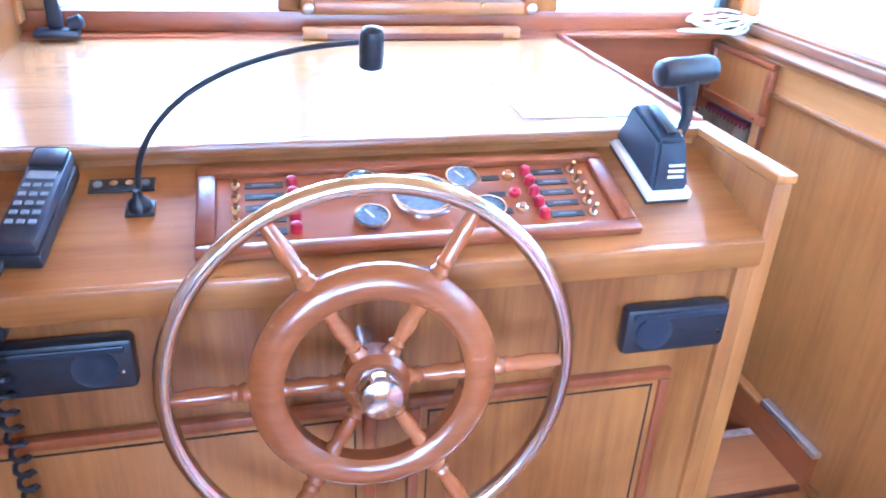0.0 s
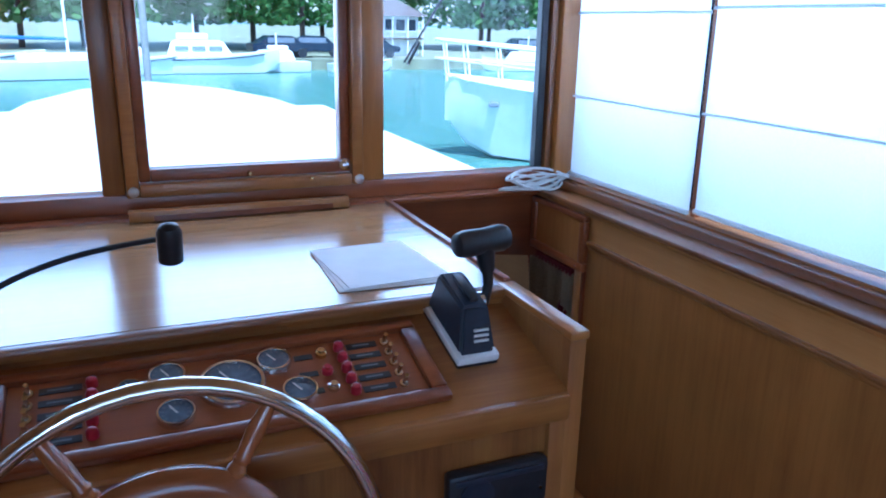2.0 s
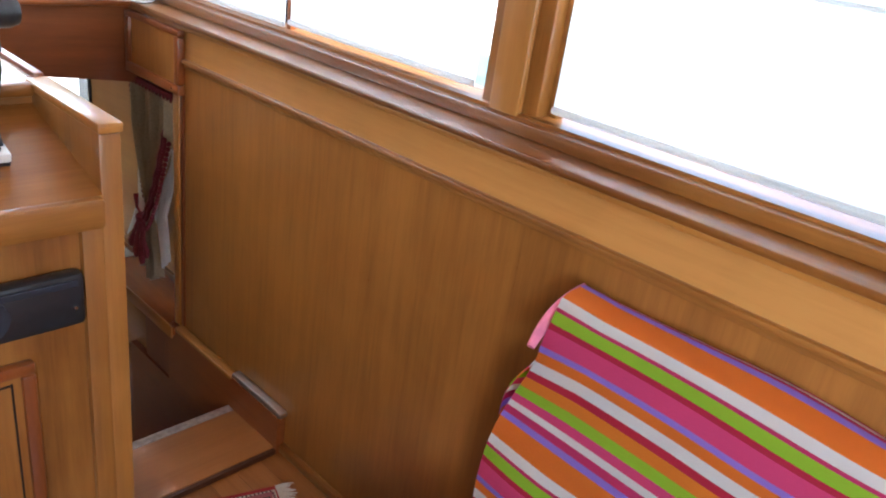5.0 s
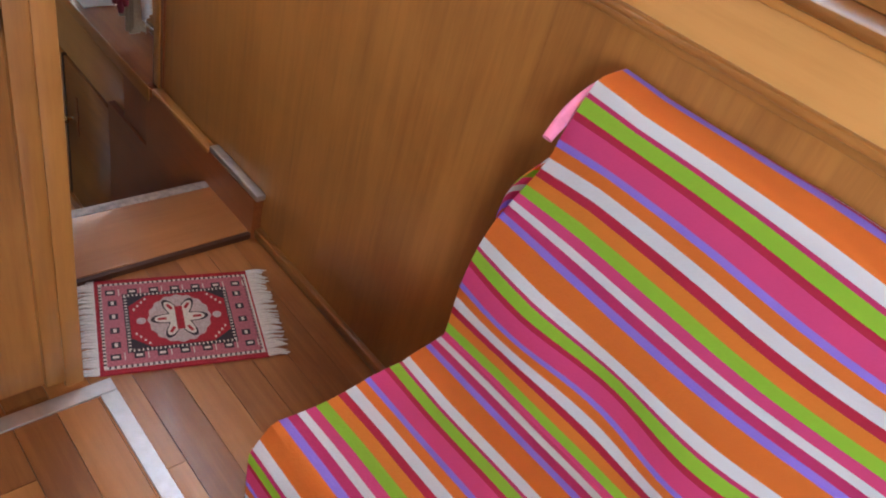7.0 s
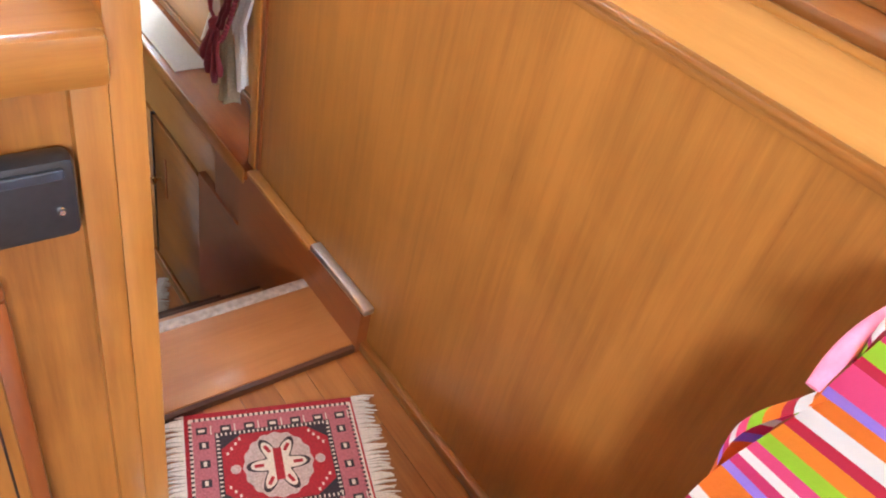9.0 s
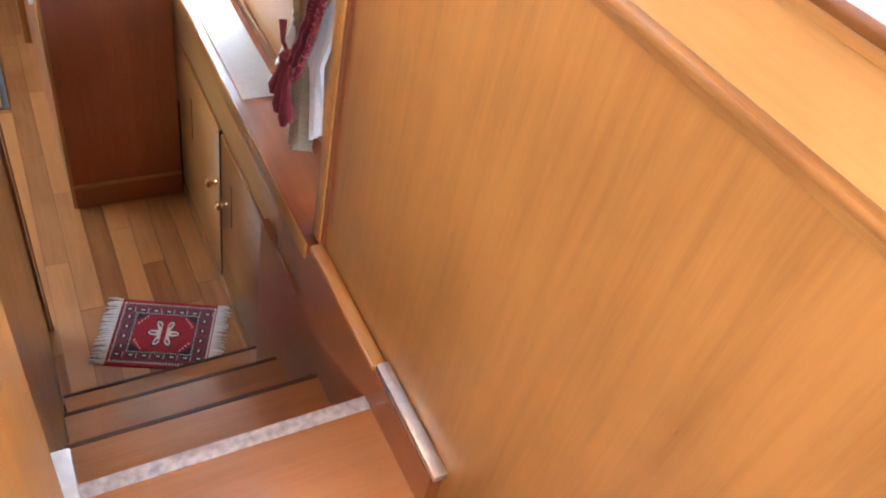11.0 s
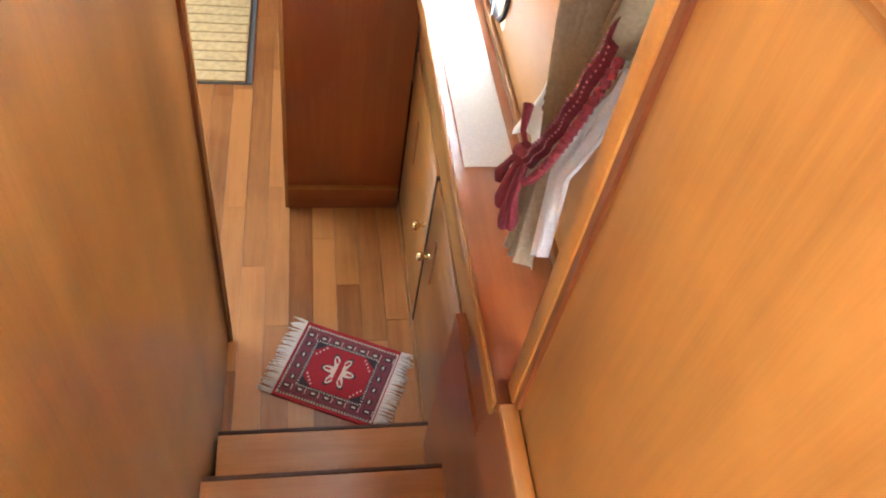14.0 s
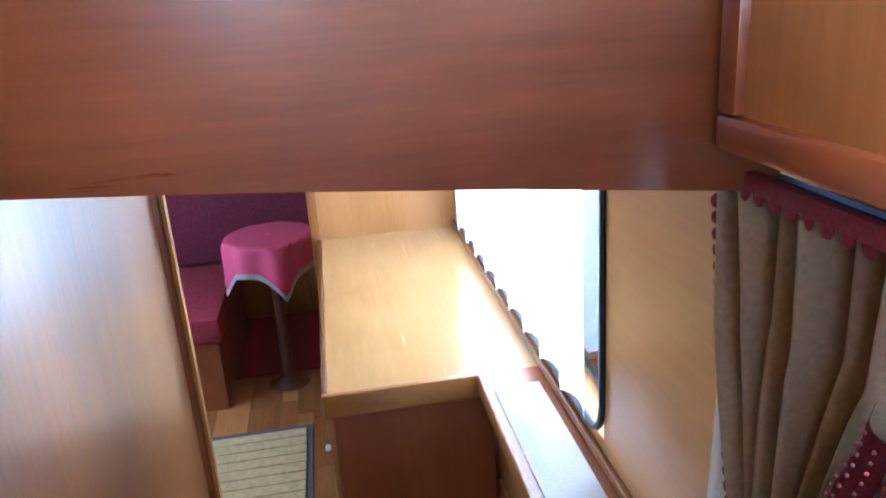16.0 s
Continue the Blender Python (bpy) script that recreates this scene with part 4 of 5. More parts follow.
# ---- small carpets ----
def rug(at, length, width, label, band, ground):
    r = thing("small_rug", at, label, "rug", "small fringed rugs")
    L, W = length / 2, width / 2
    part("rug_ground", boxes((-L, L, -W, W, 0.0, 0.004)), WOOL_RED, r, "red woollen ground")
    part("border", boxes((-L + 0.010, L - 0.006, -W + 0.012, W - 0.012, 0.004, 0.0046)), WOOL_CREAM, r)
    part("border_band", boxes((-L + 0.016, L - 0.012, -W + 0.019, W - 0.019, 0.0046, 0.0052)), band, r, "patterned border")
    bm, bd = bmesh.new(), bmesh.new()
    nx = 30
    for i in range(nx):
        x = -L + 0.016 + (2 * L - 0.028) * (i + 0.5) / nx
        for s in (-1, 1):
            box(bd, x - 0.002, x + 0.002, s * (W - 0.0155) - 0.003, s * (W - 0.0155) + 0.003, 0.0046, 0.0054)
    for i in range(24):
        y = -W + 0.02 + (2 * W - 0.04) * (i + 0.5) / 24
        for s in (-1, 1):
            box(bd, s * (L - 0.0125) - 0.003, s * (L - 0.0125) + 0.003, y - 0.002, y + 0.002, 0.0046, 0.0054)
    ix, iy = L * 0.60, W * 0.56
    for i in range(7):
        x = -L * 0.80 + L * 1.60 * i / 6
        for s in (-1, 1):
            c = s * (W - 0.042)
            box(bd, x - 0.010, x + 0.010, c - 0.008, c + 0.008, 0.0052, 0.0056)
            box(bm, x - 0.006, x + 0.006, c - 0.003, c + 0.003, 0.0056, 0.0060)
            box(bm, x + 0.016, x + 0.018, c - 0.010, c + 0.010, 0.0052, 0.0056)
    for i in range(4):
        y = -W * 0.45 + W * 0.9 * i / 3
        for s in (-1, 1):
            c = s * (L - 0.036)
            box(bd, c - 0.009, c + 0.009, y - 0.008, y + 0.008, 0.0052, 0.0056)
            box(bm, c - 0.003, c + 0.003, y - 0.005, y + 0.005, 0.0056, 0.0060)
    part("field_edge", boxes((-ix - 0.010, ix + 0.010, -iy - 0.010, iy + 0.010, 0.0052, 0.0057)), WOOL_DARK, r)
    for i in range(26):
        x = -ix - 0.006 + (2 * ix + 0.012) * i / 25
        for s in (-1, 1):
            box(bm, x - 0.0015, x + 0.0015, s * (iy + 0.005) - 0.003, s * (iy + 0.005) + 0.003, 0.0057, 0.0061)
    for i in range(18):
        y = -iy + 2 * iy * i / 17
        for s in (-1, 1):
            box(bm, s * (ix + 0.005) - 0.003, s * (ix + 0.005) + 0.003, y - 0.0015, y + 0.0015, 0.0057, 0.0061)
    fld = bmesh.new()
    k = 0.62
    prism(fld, [(-ix, -iy * k), (-ix * k, -iy), (ix * k, -iy), (ix, -iy * k), (ix, iy * k), (ix * k, iy), (-ix * k, iy), (-ix, iy * k)], 0.0056, 0.0063)
    part("field", fld, WOOL_RED, r, "red centre field")
    def lobes(size, base, swing, count, z0, z1, steps=60):
        out = bmesh.new()
        pts = []
        for i in range(steps):
            a = 6.28318531 * i / steps
            q = size * (base + swing * math.cos(count * a))
            pts.append((ix * 0.68 * q * math.cos(a), iy * 0.98 * q * math.sin(a)))
        return prism(out, pts, z0, z1)

    med = lobes(1.0, 0.94, 0.03, 16, 0.0062, 0.0067)
    for s in (-1, 1):
        lathe(med, [(0.010, 0.0062), (0.010, 0.0067)], Matrix.Translation((s * ix * 0.78, 0, 0)), 8)
    part("medallion", med, ground, r, "oval medallion")
    part("figure_outline", lobes(1.0, 0.64, 0.24, 6, 0.0066, 0.0070), WOOL_DARK, r)
    part("figure", lobes(0.86, 0.64, 0.25, 6, 0.0069, 0.0073), WOOL_CREAM, r, "pale six-lobed figure")
    lines = bmesh.new()
    box(lines, -0.008, 0.008, -iy * 0.45, iy * 0.45, 0.0072, 0.0075)
    for i in range(6):
        a = radians(60 * i)
        c = Matrix.Translation((ix * 0.36 * math.cos(a), iy * 0.52 * math.sin(a), 0)) @ pose(0, 0, 0, 0, 0, 60 * i)
        box(lines, -0.009, 0.009, -0.0035, 0.0035, 0.0072, 0.0075, 0, c)
    tagged(part("figure_detail", lines, WOOL_RED, r), kind="stuff")
    for s in (-1, 1):
        for t in (-1, 1):
            for k in range(4):
                box(bm, s * ix * (0.66 + 0.08 * k) - 0.002, s * ix * (0.66 + 0.08 * k) + 0.002, t * iy * (0.86 - 0.13 * k) - 0.003, t * iy * (0.86 - 0.13 * k) + 0.003, 0.0062, 0.0066)
    tagged(part("pale_motif", bm, WOOL_CREAM, r), kind="stuff")
    tagged(part("dark_motif", bd, WOOL_DARK, r), kind="stuff")
    fr = bmesh.new()
    rnd = random.Random(5)
    for s in (-1, 1):
        for i in range(58):
            y = -W + 2 * W * (i + 0.5) / 58
            e = y + rnd.uniform(-0.008, 0.008)
            d = 0.040 + rnd.uniform(-0.006, 0.008)
            tube(fr, [(s * (L - 0.002), y, 0.004), (s * (L + d * 0.5), (y + e) / 2, 0.006), (s * (L + d), e, 0.002)], [0.0028, 0.0026, 0.0012], 4)
    tagged(part("fringe", fr, FRINGE, r, "off-white cotton fringe"), kind="stuff")
    return r


rug(pose(1.085, 1.045, 0.001, 0, 0, -19), 0.332, 0.272, "small red oriental rug with pale fringe below the helm", WOOL_ROSE, plain("wool_buff", (0.40, 0.32, 0.30), 0.95, 0, 0.3, 300, 0.4))
rug(pose(1.156, 2.412, LOW + 0.001, 0, 0, -23.6), 0.31, 0.27, "small wine-red oriental rug at the foot of the stairs", plain("wool_wine", (0.17, 0.04, 0.055), 0.95, 0, 0.3, 300, 0.4), WOOL_RED)

# ---- lower cabin fittings ----
cu = thing("galley_cabinet", (1.45, 2.5, LOW), "teak galley cabinet with brass-knobbed doors", "cabinet")
world_part("front", boxes((1.400, 1.42, 2.0, 3.09, LOW, 0.092)), TEAK_Y, cu)
world_part("side", boxes((1.370, 1.42, 1.822, 2.0, LOW, 0.092)), MAHOG_Z, cu, "dark side board")
world_part("skirting", boxes((1.384, 1.400, 2.16, 3.08, LOW, LOW + 0.05, 0.004)), TEAK_Y, cu, "", True)


def galley_door(y0, y1, knob):
    d = world_part("door", boxes((1.385, 1.399, y0, y1, LOW + 0.075, -0.166, 0.004)), TEAK_Y, cu, "teak cupboard door", True)
    # shadow along the door's near edge, made as a dark strip
    world_part("edge_gap", boxes((1.383, 1.400, y0 - 0.012, y0 - 0.001, LOW + 0.075, -0.164)), DARK_JOINT, d)
    world_part("knob", turned([(0.009, 0), (0.006, 0.003), (0.006, 0.016), (0.012, 0.019), (0.015, 0.026), (0.012, 0.033), (0.004, 0.036)], pose(1.386, knob, -0.395, 0, -90, 0), 18), BRASS, d, "round brass knob", True)


galley_door(2.045, 2.545, 2.49)
galley_door(2.558, 3.07, 2.60)
world_part("drawer_rail", boxes((1.388, 1.399, 2.02, 3.07, -0.152, 0.06, 0.004)), PALE_Y, cu, "plain upper rail", True)
for y in (2.437, 2.89):
    world_part("finger_pull", boxes((1.3815, 1.386, y - 0.008, y + 0.008, -0.44, -0.28, 0.002)), MAHOG_Z, cu, "dark red finger pull")
ct = thing("galley_counter", (1.4, 3.0, 0.10), "glossy varnished wooden galley counter", "counter")
world_part("side_top", boxes((1.352, 1.51, 1.777, 3.09, 0.094, 0.118)), LEDGEWOOD, ct, "dark glossy ledge")
world_part("wide_top", boxes((1.0, 1.51, 3.09, 4.27, 0.094, 0.118)), COUNTER, ct, "wide pale varnished worktop")
world_part("front_edge", boxes((1.344, 1.352, 1.777, 3.07, 0.082, 0.126, 0.005)), TEAK_Y, ct, "rounded edge", True)
world_part("end_edge", boxes((0.986, 1.352, 3.07, 3.09, 0.066, 0.126, 0.006)), PALE_Y, ct, "thick rounded end edge", True)
world_part("side_edge", boxes((0.986, 1.0, 3.09, 4.27, 0.066, 0.126, 0.005)), TEAK_Y, ct, "", True)
world_part("rear_strip", boxes((1.498, 1.51, 1.777, 4.27, 0.118, 0.14, 0.003)), TEAK_Y, ct, "", True)
pc = thing("peninsula_cabinet", (1.2, 3.6, LOW), "tall mahogany toned cabinet under the counter", "cabinet")
world_part("end_panel", boxes((1.005, 1.384, 3.095, 3.115, LOW + 0.10, 0.093)), CHERRY_Z, pc, "red-brown end panel")
world_part("toe_board", boxes((1.003, 1.383, 3.082, 3.10, LOW, LOW + 0.095, 0.003)), MAHOG_X, pc, "", True)
world_part("toe_cap", boxes((1.003, 1.383, 3.080, 3.096, LOW + 0.095, LOW + 0.102)), PALE_Y, pc)
world_part("corner_post", boxes((0.992, 1.005, 3.085, 3.118, LOW, 0.093, 0.003)), TEAK_Y, pc, "", True)
world_part("side_panel", boxes((0.995, 1.004, 3.118, 4.27, LOW, 0.093)), MAHOG_Z, pc)
world_part("catch", turned([(0.008, 0), (0.008, 0.012), (0.004, 0.014)], pose(0.992, 3.105, -0.03, 0, -90, 0), 12), WHITEPL, pc, "small white catch", True)
dl = thing("counter_cloth", (1.43, 2.6, 0.1185), "folded white tea towel on the galley counter", "cloth")
world_part("towel", sheet(lambda u, v: (1.372 + 0.105 * u, 2.292 + 0.72 * v, 0.1225 + 0.002 * math.sin(7 * v + 3 * u)), 6, 24, 0.003), LACE, dl, "", True)

# curtain
cn = thing("window_curtain", (1.43, 2.1, 0.12), "khaki curtain with crimson braid, tied back over white lace", "curtain")


def curtain_width(z):
    """The curtain's far and near edge at a height."""
    if z > 0.375:
        f = (z - 0.375) / 0.43
        return 2.078 + 0.092 * f ** 0.8, 2.042 - 0.152 * min(1.0, f / 0.78) ** 0.85
    f = (0.375 - z) / 0.22
    return 2.078 + 0.040 * f, 2.042 - 0.050 * f


def curtain(u, v):
    z = 0.165 + 0.64 * v
    a, b = curtain_width(z)
    amp = 0.005 + 0.016 * min(1, abs(z - 0.375) / 0.3)
    return 1.425 + amp * (math.sin(u * 40 + 1.4 * math.sin(v * 3)) + 0.35 * math.sin(u * 23 + 2 + v * 2)), a + (b - a) * u, z + 0.018 * math.sin(u * 9) * (1 - v)


world_part("drape", sheet(curtain, 130, 40, 0.002), KHAKI, cn, "pleated khaki cloth", True)


def lace_far(u, v):
    z = 0.215 + 0.58 * v
    a, _ = curtain_width(z)
    w = 0.03 + 0.19 * (1 - v) ** 1.1
    return 1.455 + 0.007 * math.sin(u * 13 + v * 4), a - 0.015 + w * u, z + 0.10 * (1 - u) * (1 - v) + 0.012 * math.sin(u * 12) * (1 - v)


world_part("lace_panel", sheet(lace_far, 30, 24, 0.001), LACE, cn, "white lace under-curtain", True)


def lace_near(u, v):
    z = 0.20 + 0.44 * v
    _, b = curtain_width(max(z, 0.38))
    return 1.432 + 0.008 * math.sin(u * 14 + v * 6), b + 0.02 - (0.10 - 0.03 * v) * u - 0.05 * (1 - v) * (1 - u), z + 0.05 * u * (1 - v)


world_part("lace_panel", sheet(lace_near, 24, 20, 0.001), LACE, cn, "gathered white lace", True)
bm = bmesh.new()
for k in range(24):
    z = 0.79 - 0.36 * k / 23
    a, _ = curtain_width(z)
    bmesh.ops.create_uvsphere(bm, u_segments=8, v_segments=6, radius=0.0075, matrix=Matrix.Translation((1.424, a + 0.006, z)))
world_part("bobble_fringe", bm, CRIMSON, cn, "row of dark red bobbles", True)
bm = bmesh.new()
for k in range(15):
    bmesh.ops.create_uvsphere(bm, u_segments=8, v_segments=6, radius=0.007, matrix=Matrix.LocRotScale((1.402, 1.875 + 0.30 * k / 14, 0.806), None, (0.5, 1, 1.2)))
box(bm, 1.398, 1.410, 1.865, 2.18, 0.808, 0.824, 0.002)
world_part("valance_braid", bm, CRIMSON, cn, "scalloped crimson braid", True)


def tie_at(u, v):
    """The tie-back band, from the gathered waist up to the near edge."""
    f = 0.03 + 0.97 * u
    y = 2.050 - 0.152 * f ** 0.85
    z = 0.372 + 0.33 * f - 0.015 * math.sin(3.14159 * u)
    return 1.398 - 0.012 * math.sin(3.14159 * v) + 0.002 * math.sin(30 * u), y - 0.020 * (v - 0.5), z - 0.026 * (v - 0.5)


world_part("tie_back", sheet(tie_at, 30, 8, 0.003), CRIMSON, cn, "crimson tie-back", True)
bm = bmesh.new()
for k in range(34):
    for q in (0.2, 0.5, 0.8):
        p = Vector(tie_at(((k + 0.5 * (q == 0.5)) / 34), q))
        bmesh.ops.create_uvsphere(bm, u_segments=5, v_segments=4, radius=0.0016, matrix=Matrix.Translation(p + Vector((-0.002, 0, 0))))
tagged(world_part("tie_bead", bm, WOOL_ROSE, cn, "pale dots on the braid"), kind="stuff")
for k in range(22):
    f = k / 21
    world_part("edge_bobble", turned([(0.002, -0.007), (0.007, -0.003), (0.007, 0.004), (0.002, 0.008)], Matrix.Translation((1.396, 2.030 - 0.152 * f ** 0.85, 0.345 + 0.33 * f - 0.015 * math.sin(3.14159 * f))), 8), CRIMSON, cn, "", True)
for (y0, z0, y1, z1, r) in ((2.060, 0.385, 2.085, 0.430, 0.012), (2.065, 0.375, 2.095, 0.225, 0.017), (2.050, 0.370, 2.055, 0.215, 0.016), (2.075, 0.372, 2.130, 0.250, 0.015), (2.045, 0.365, 2.020, 0.250, 0.014)):
    world_part("tassel", tube(bmesh.new(), [(1.395, y0, z0), (1.388, (y0 + y1) / 2 + 0.004, (z0 + z1) / 2), (1.389, y1, z1 + 0.02), (1.390, y1, z1)], [r * 0.35, r * 0.4, r * 0.7, r * 0.5], 9), CRIMSON, cn, "crimson tassel", True)
world_part("knot", turned([(0.004, -0.02), (0.016, -0.012), (0.018, 0.006), (0.008, 0.018)], pose(1.392, 2.058, 0.378, 0, 0, 0), 12), CRIMSON, cn, "knotted braid", True)
rod = thing("curtain_rod", (1.41, 2.1, 0.81), "short dark curtain rod under the beam", "curtain rod")
world_part("rod", tube(bmesh.new(), [(1.43, 1.812, 0.812), (1.43, 2.26, 0.812)], 0.007, 8), BLACK, rod, "", True)
world_part("finial", turned([(0.010, 0), (0.020, 0.008), (0.022, 0.022), (0.014, 0.034), (0.004, 0.038)], pose(1.43, 2.255, 0.812, -90, 0, 0), 14), GREY, rod, "", True)
world_part("bracket", boxes((1.43, 1.51, 2.215, 2.235, 0.80, 0.824, 0.003)), BLACK, rod)

# lace half curtain along the cabin window
lv = thing("lace_cafe_curtain", (1.50, 3.4, 0.2), "white scalloped lace half-curtain along the cabin window", "curtain")


def cafe(u, v):
    y = 2.74 + 1.30 * u
    z = 0.165 + 0.035 * abs(math.sin(u * 9 * math.pi)) * (1 - v) + 0.50 * v
    return 1.488 + 0.010 * math.sin(u * 9 * 2 * math.pi), y, z


world_part("lace", sheet(cafe, 140, 8, 0.001), LACE, lv, "", True)

# lamp on the partition
lm = thing("bulkhead_lamp", (1.10, 4.27, 0.66), "small round steel lamp on the partition", "lamp")
part("bowl", turned([(0.045, 0), (0.045, 0.02), (0.036, 0.045), (0.014, 0.058)], pose(0, 0, 0, 90, 0, 0), 24), STEEL, lm, "", True)

# bamboo mat
bmx = thing("bamboo_mat", (0.62, 4.15, LOW), "bamboo slat mat with a dark cloth border", "mat")
world_part("border", boxes((0.36, 0.852, 3.755, 4.585, LOW + 0.001, LOW + 0.005)), CLOTHGREY, bmx, "dark cloth border")
slat = mesh_of("slat", boxes((-0.225, 0.225, -0.030, 0.030, 0, 0.010, 0.004)), BAMBOO)
for i in range(12):
    piece("slat", slat, bmx, Matrix.Translation((-0.018, -0.357 + 0.0655 * i, 0.005)))

# runner, settee, table
rn = thing("runner_carpet", (0.68, 5.5, LOW), "dark red runner carpet with lighter border stripes", "carpet")
world_part("carpet_ground", boxes((0.30, 0.90, 5.12, 5.88, LOW + 0.001, LOW + 0.008)), RUNNER, rn)
world_part("stripe", boxes((0.52, 0.56, 5.13, 5.87, LOW + 0.008, LOW + 0.0095), (0.84, 0.875, 5.13, 5.87, LOW + 0.008, LOW + 0.0095)), WOOL_RED, rn)
se = thing("settee", (0.2, 5.2, LOW), "settee upholstered in dark red velvet", "settee")
world_part("base", boxes((XL - 0.3, 0.46, 4.83, 5.88, LOW, -0.50)), MAHOG_Y, se)
world_part("seat_cushion", boxes((XL - 0.3, 0.49, 4.80, 5.60, -0.50, -0.36, 0.035)), plain("red_velvet_seat", (0.26, 0.02, 0.035), 0.85, 0, 0.25, 60, 0.3), se, "red velvet seat", True)
world_part("back_cushion", boxes((XL - 0.3, 0.98, 5.74, 5.88, -0.42, 0.30, 0.03)), VELVET, se, "dark red padded back", True)
ta = thing("round_table", (0.74, 5.02, LOW + 0.10), "round side table hidden by its cloth", "table")
part("tabletop", turned([(0.20, 0.655), (0.205, 0.665), (0.20, 0.68)]), MAHOG_X, ta, "", True)
part("column", turned([(0.10, -0.10), (0.03, -0.05), (0.022, 0.3), (0.03, 0.6), (0.06, 0.655)]), DARKWOOD, ta, "turned column", True)
tc = thing("tablecloth", (0.74, 5.02, LOW + 0.78), "rose pink tablecloth edged with cream lace", "tablecloth")


def cloth_fn(u, v):
    a = 6.28318531 * u
    sq = 0.34 / max(abs(math.cos(a + 0.5)), abs(math.sin(a + 0.5)))
    reach = sq * (0.03 + 0.97 * v)
    r = min(reach, 0.212) + 0.02 * max(0, reach - 0.212) + (0.012 * math.sin(a * 8) if reach > 0.23 else 0)
    return r * math.cos(a), r * math.sin(a), 0.006 - max(0, reach - 0.205) * 0.95


part("cloth", sheet(cloth_fn, 72, 18), ROSE, tc, "", True)
part("lace_edge", sheet(lambda u, v: tuple(Vector(cloth_fn(u, 1.0)) * 1.0 + Vector((0.004 * math.cos(6.283 * u), 0.004 * math.sin(6.283 * u), 0.012 - 0.026 * v))), 72, 2, 0.002), WOOL_CREAM, tc, "cream lace edge", True)

# ---- outside ----
structure("water", boxes((-900, 900, -900, 900, -1.62, -1.60)), WATER, "green harbour water", "water")
dk = thing("foredeck", (0.42, 4, 0.9), "white foredeck of the boat ahead of the windows", "deck", kind="structure")
bm = bmesh.new()
outline = [(-0.95, 2.2), (1.52, 2.2), (1.48, 3.0), (1.46, 4.0), (1.44, 5.2), (1.34, 6.4), (1.02, 7.5), (0.42, 8.4), (-0.18, 7.5), (-0.50, 6.4), (-0.60, 5.2), (-0.62, 4.0), (-0.64, 3.0)]
prism(bm, outline, 0.91, 0.93)
world_part("deck", bm, GELCOAT, dk)
structure("hull", boxes((-1.12, -0.97, -3, 5.0, -1.7, 0.08), (1.60, 1.75, -3, 5.0, -1.7, 0.08)), GELCOAT, "white hull side of the boat", "hull")
structure("side_deck_right", boxes((1.58, 2.0, -3, 2.3, 0.0, 0.05)), GELCOAT, "white side deck", "deck")
structure("bank", boxes((-300, 300, 51, 400, -3, -0.9)), BANK, "low grassy bank across the water", "ground")


def tree(x, y, h, seed):
    rnd = random.Random(seed)
    t = thing("tree", (x, y, -0.9), "tall leafy green tree on the far bank", "tree", "trees on the far bank")
    part("trunk", tube(bmesh.new(), [(0, 0, 0), (0.2, 0, h * 0.3), (0.1, 0.2, h * 0.6), (0, 0, h * 0.9)], [0.24, 0.19, 0.13, 0.04], 7), BARK, t, "", True)
    bm = bmesh.new()
    for k in range(5):
        a = rnd.uniform(0, 6.28)
        tube(bm, [(0.1, 0, h * (0.35 + 0.08 * k)), (math.cos(a) * h * 0.2, math.sin(a) * h * 0.2, h * (0.5 + 0.08 * k))], [0.12, 0.04], 5)
    part("limbs", bm, BARK, t)
    vs, fs = [], []
    for k in range(2600):
        a, z = rnd.uniform(0, 6.28), rnd.uniform(0.12, 1.0)
        rr = h * 0.30 * math.sqrt(rnd.random()) * (0.55 + 0.75 * math.sin(min(1, z) * 2.6))
        c = Vector((rr * math.cos(a), rr * math.sin(a), h * z))
        s = rnd.uniform(0.18, 0.5)
        d1 = Vector((rnd.uniform(-1, 1), rnd.uniform(-1, 1), rnd.uniform(-0.6, 0.6))).normalized() * s
        d2 = d1.orthogonal().normalized() * s * 0.7
        n0 = len(vs)
        vs += [c - d1, c + d2, c + d1, c - d2]
        fs.append((n0, n0 + 1, n0 + 2, n0 + 3))
    me = bpy.data.meshes.new("crown")
    me.from_pydata([tuple(v) for v in vs], [], fs)
    me.materials.append(LEAF)
    piece("crown", me, t, Matrix())
    return t


rnd = random.Random(11)
trees = [tree(-40 + 20 * i, 64, 17 + i, i) for i in range(3)]
for i in range(34):
    x = -44 + 4.2 * i + rnd.uniform(-1, 1)
    copy_thing(trees[i % 3], pose(x, 62 + rnd.uniform(0, 14), -0.9, 0, 0, rnd.uniform(0, 360)))


def lofted_hull(stations, s=1.0):
    """A boat's hull from rows of x, half beam, sheer height, flare and keel height."""
    bm = bmesh.new()
    rows = []
    for px, w, z, flare, keel in stations:
        half = [(w, z), (w * (0.97 - 0.1 * flare), z * 0.78), (w * (0.92 - 0.35 * flare), z * 0.45), (w * (0.82 - 0.5 * flare), keel + 0.05), (0.001, keel - 0.1)]
        rows.append([bm.verts.new((px * s, y * s, h * s)) for y, h in half] + [bm.verts.new((px * s, -y * s, h * s)) for y, h in half[::-1][1:]])
    n = len(rows[0])
    for a, c in zip(rows, rows[1:]):
        for k in range(n):
            bm.faces.new((a[k], a[(k + 1) % n], c[(k + 1) % n], c[k]))
    bm.faces.new(rows[0])
    bm.faces.new(rows[-1][::-1])
    return bm


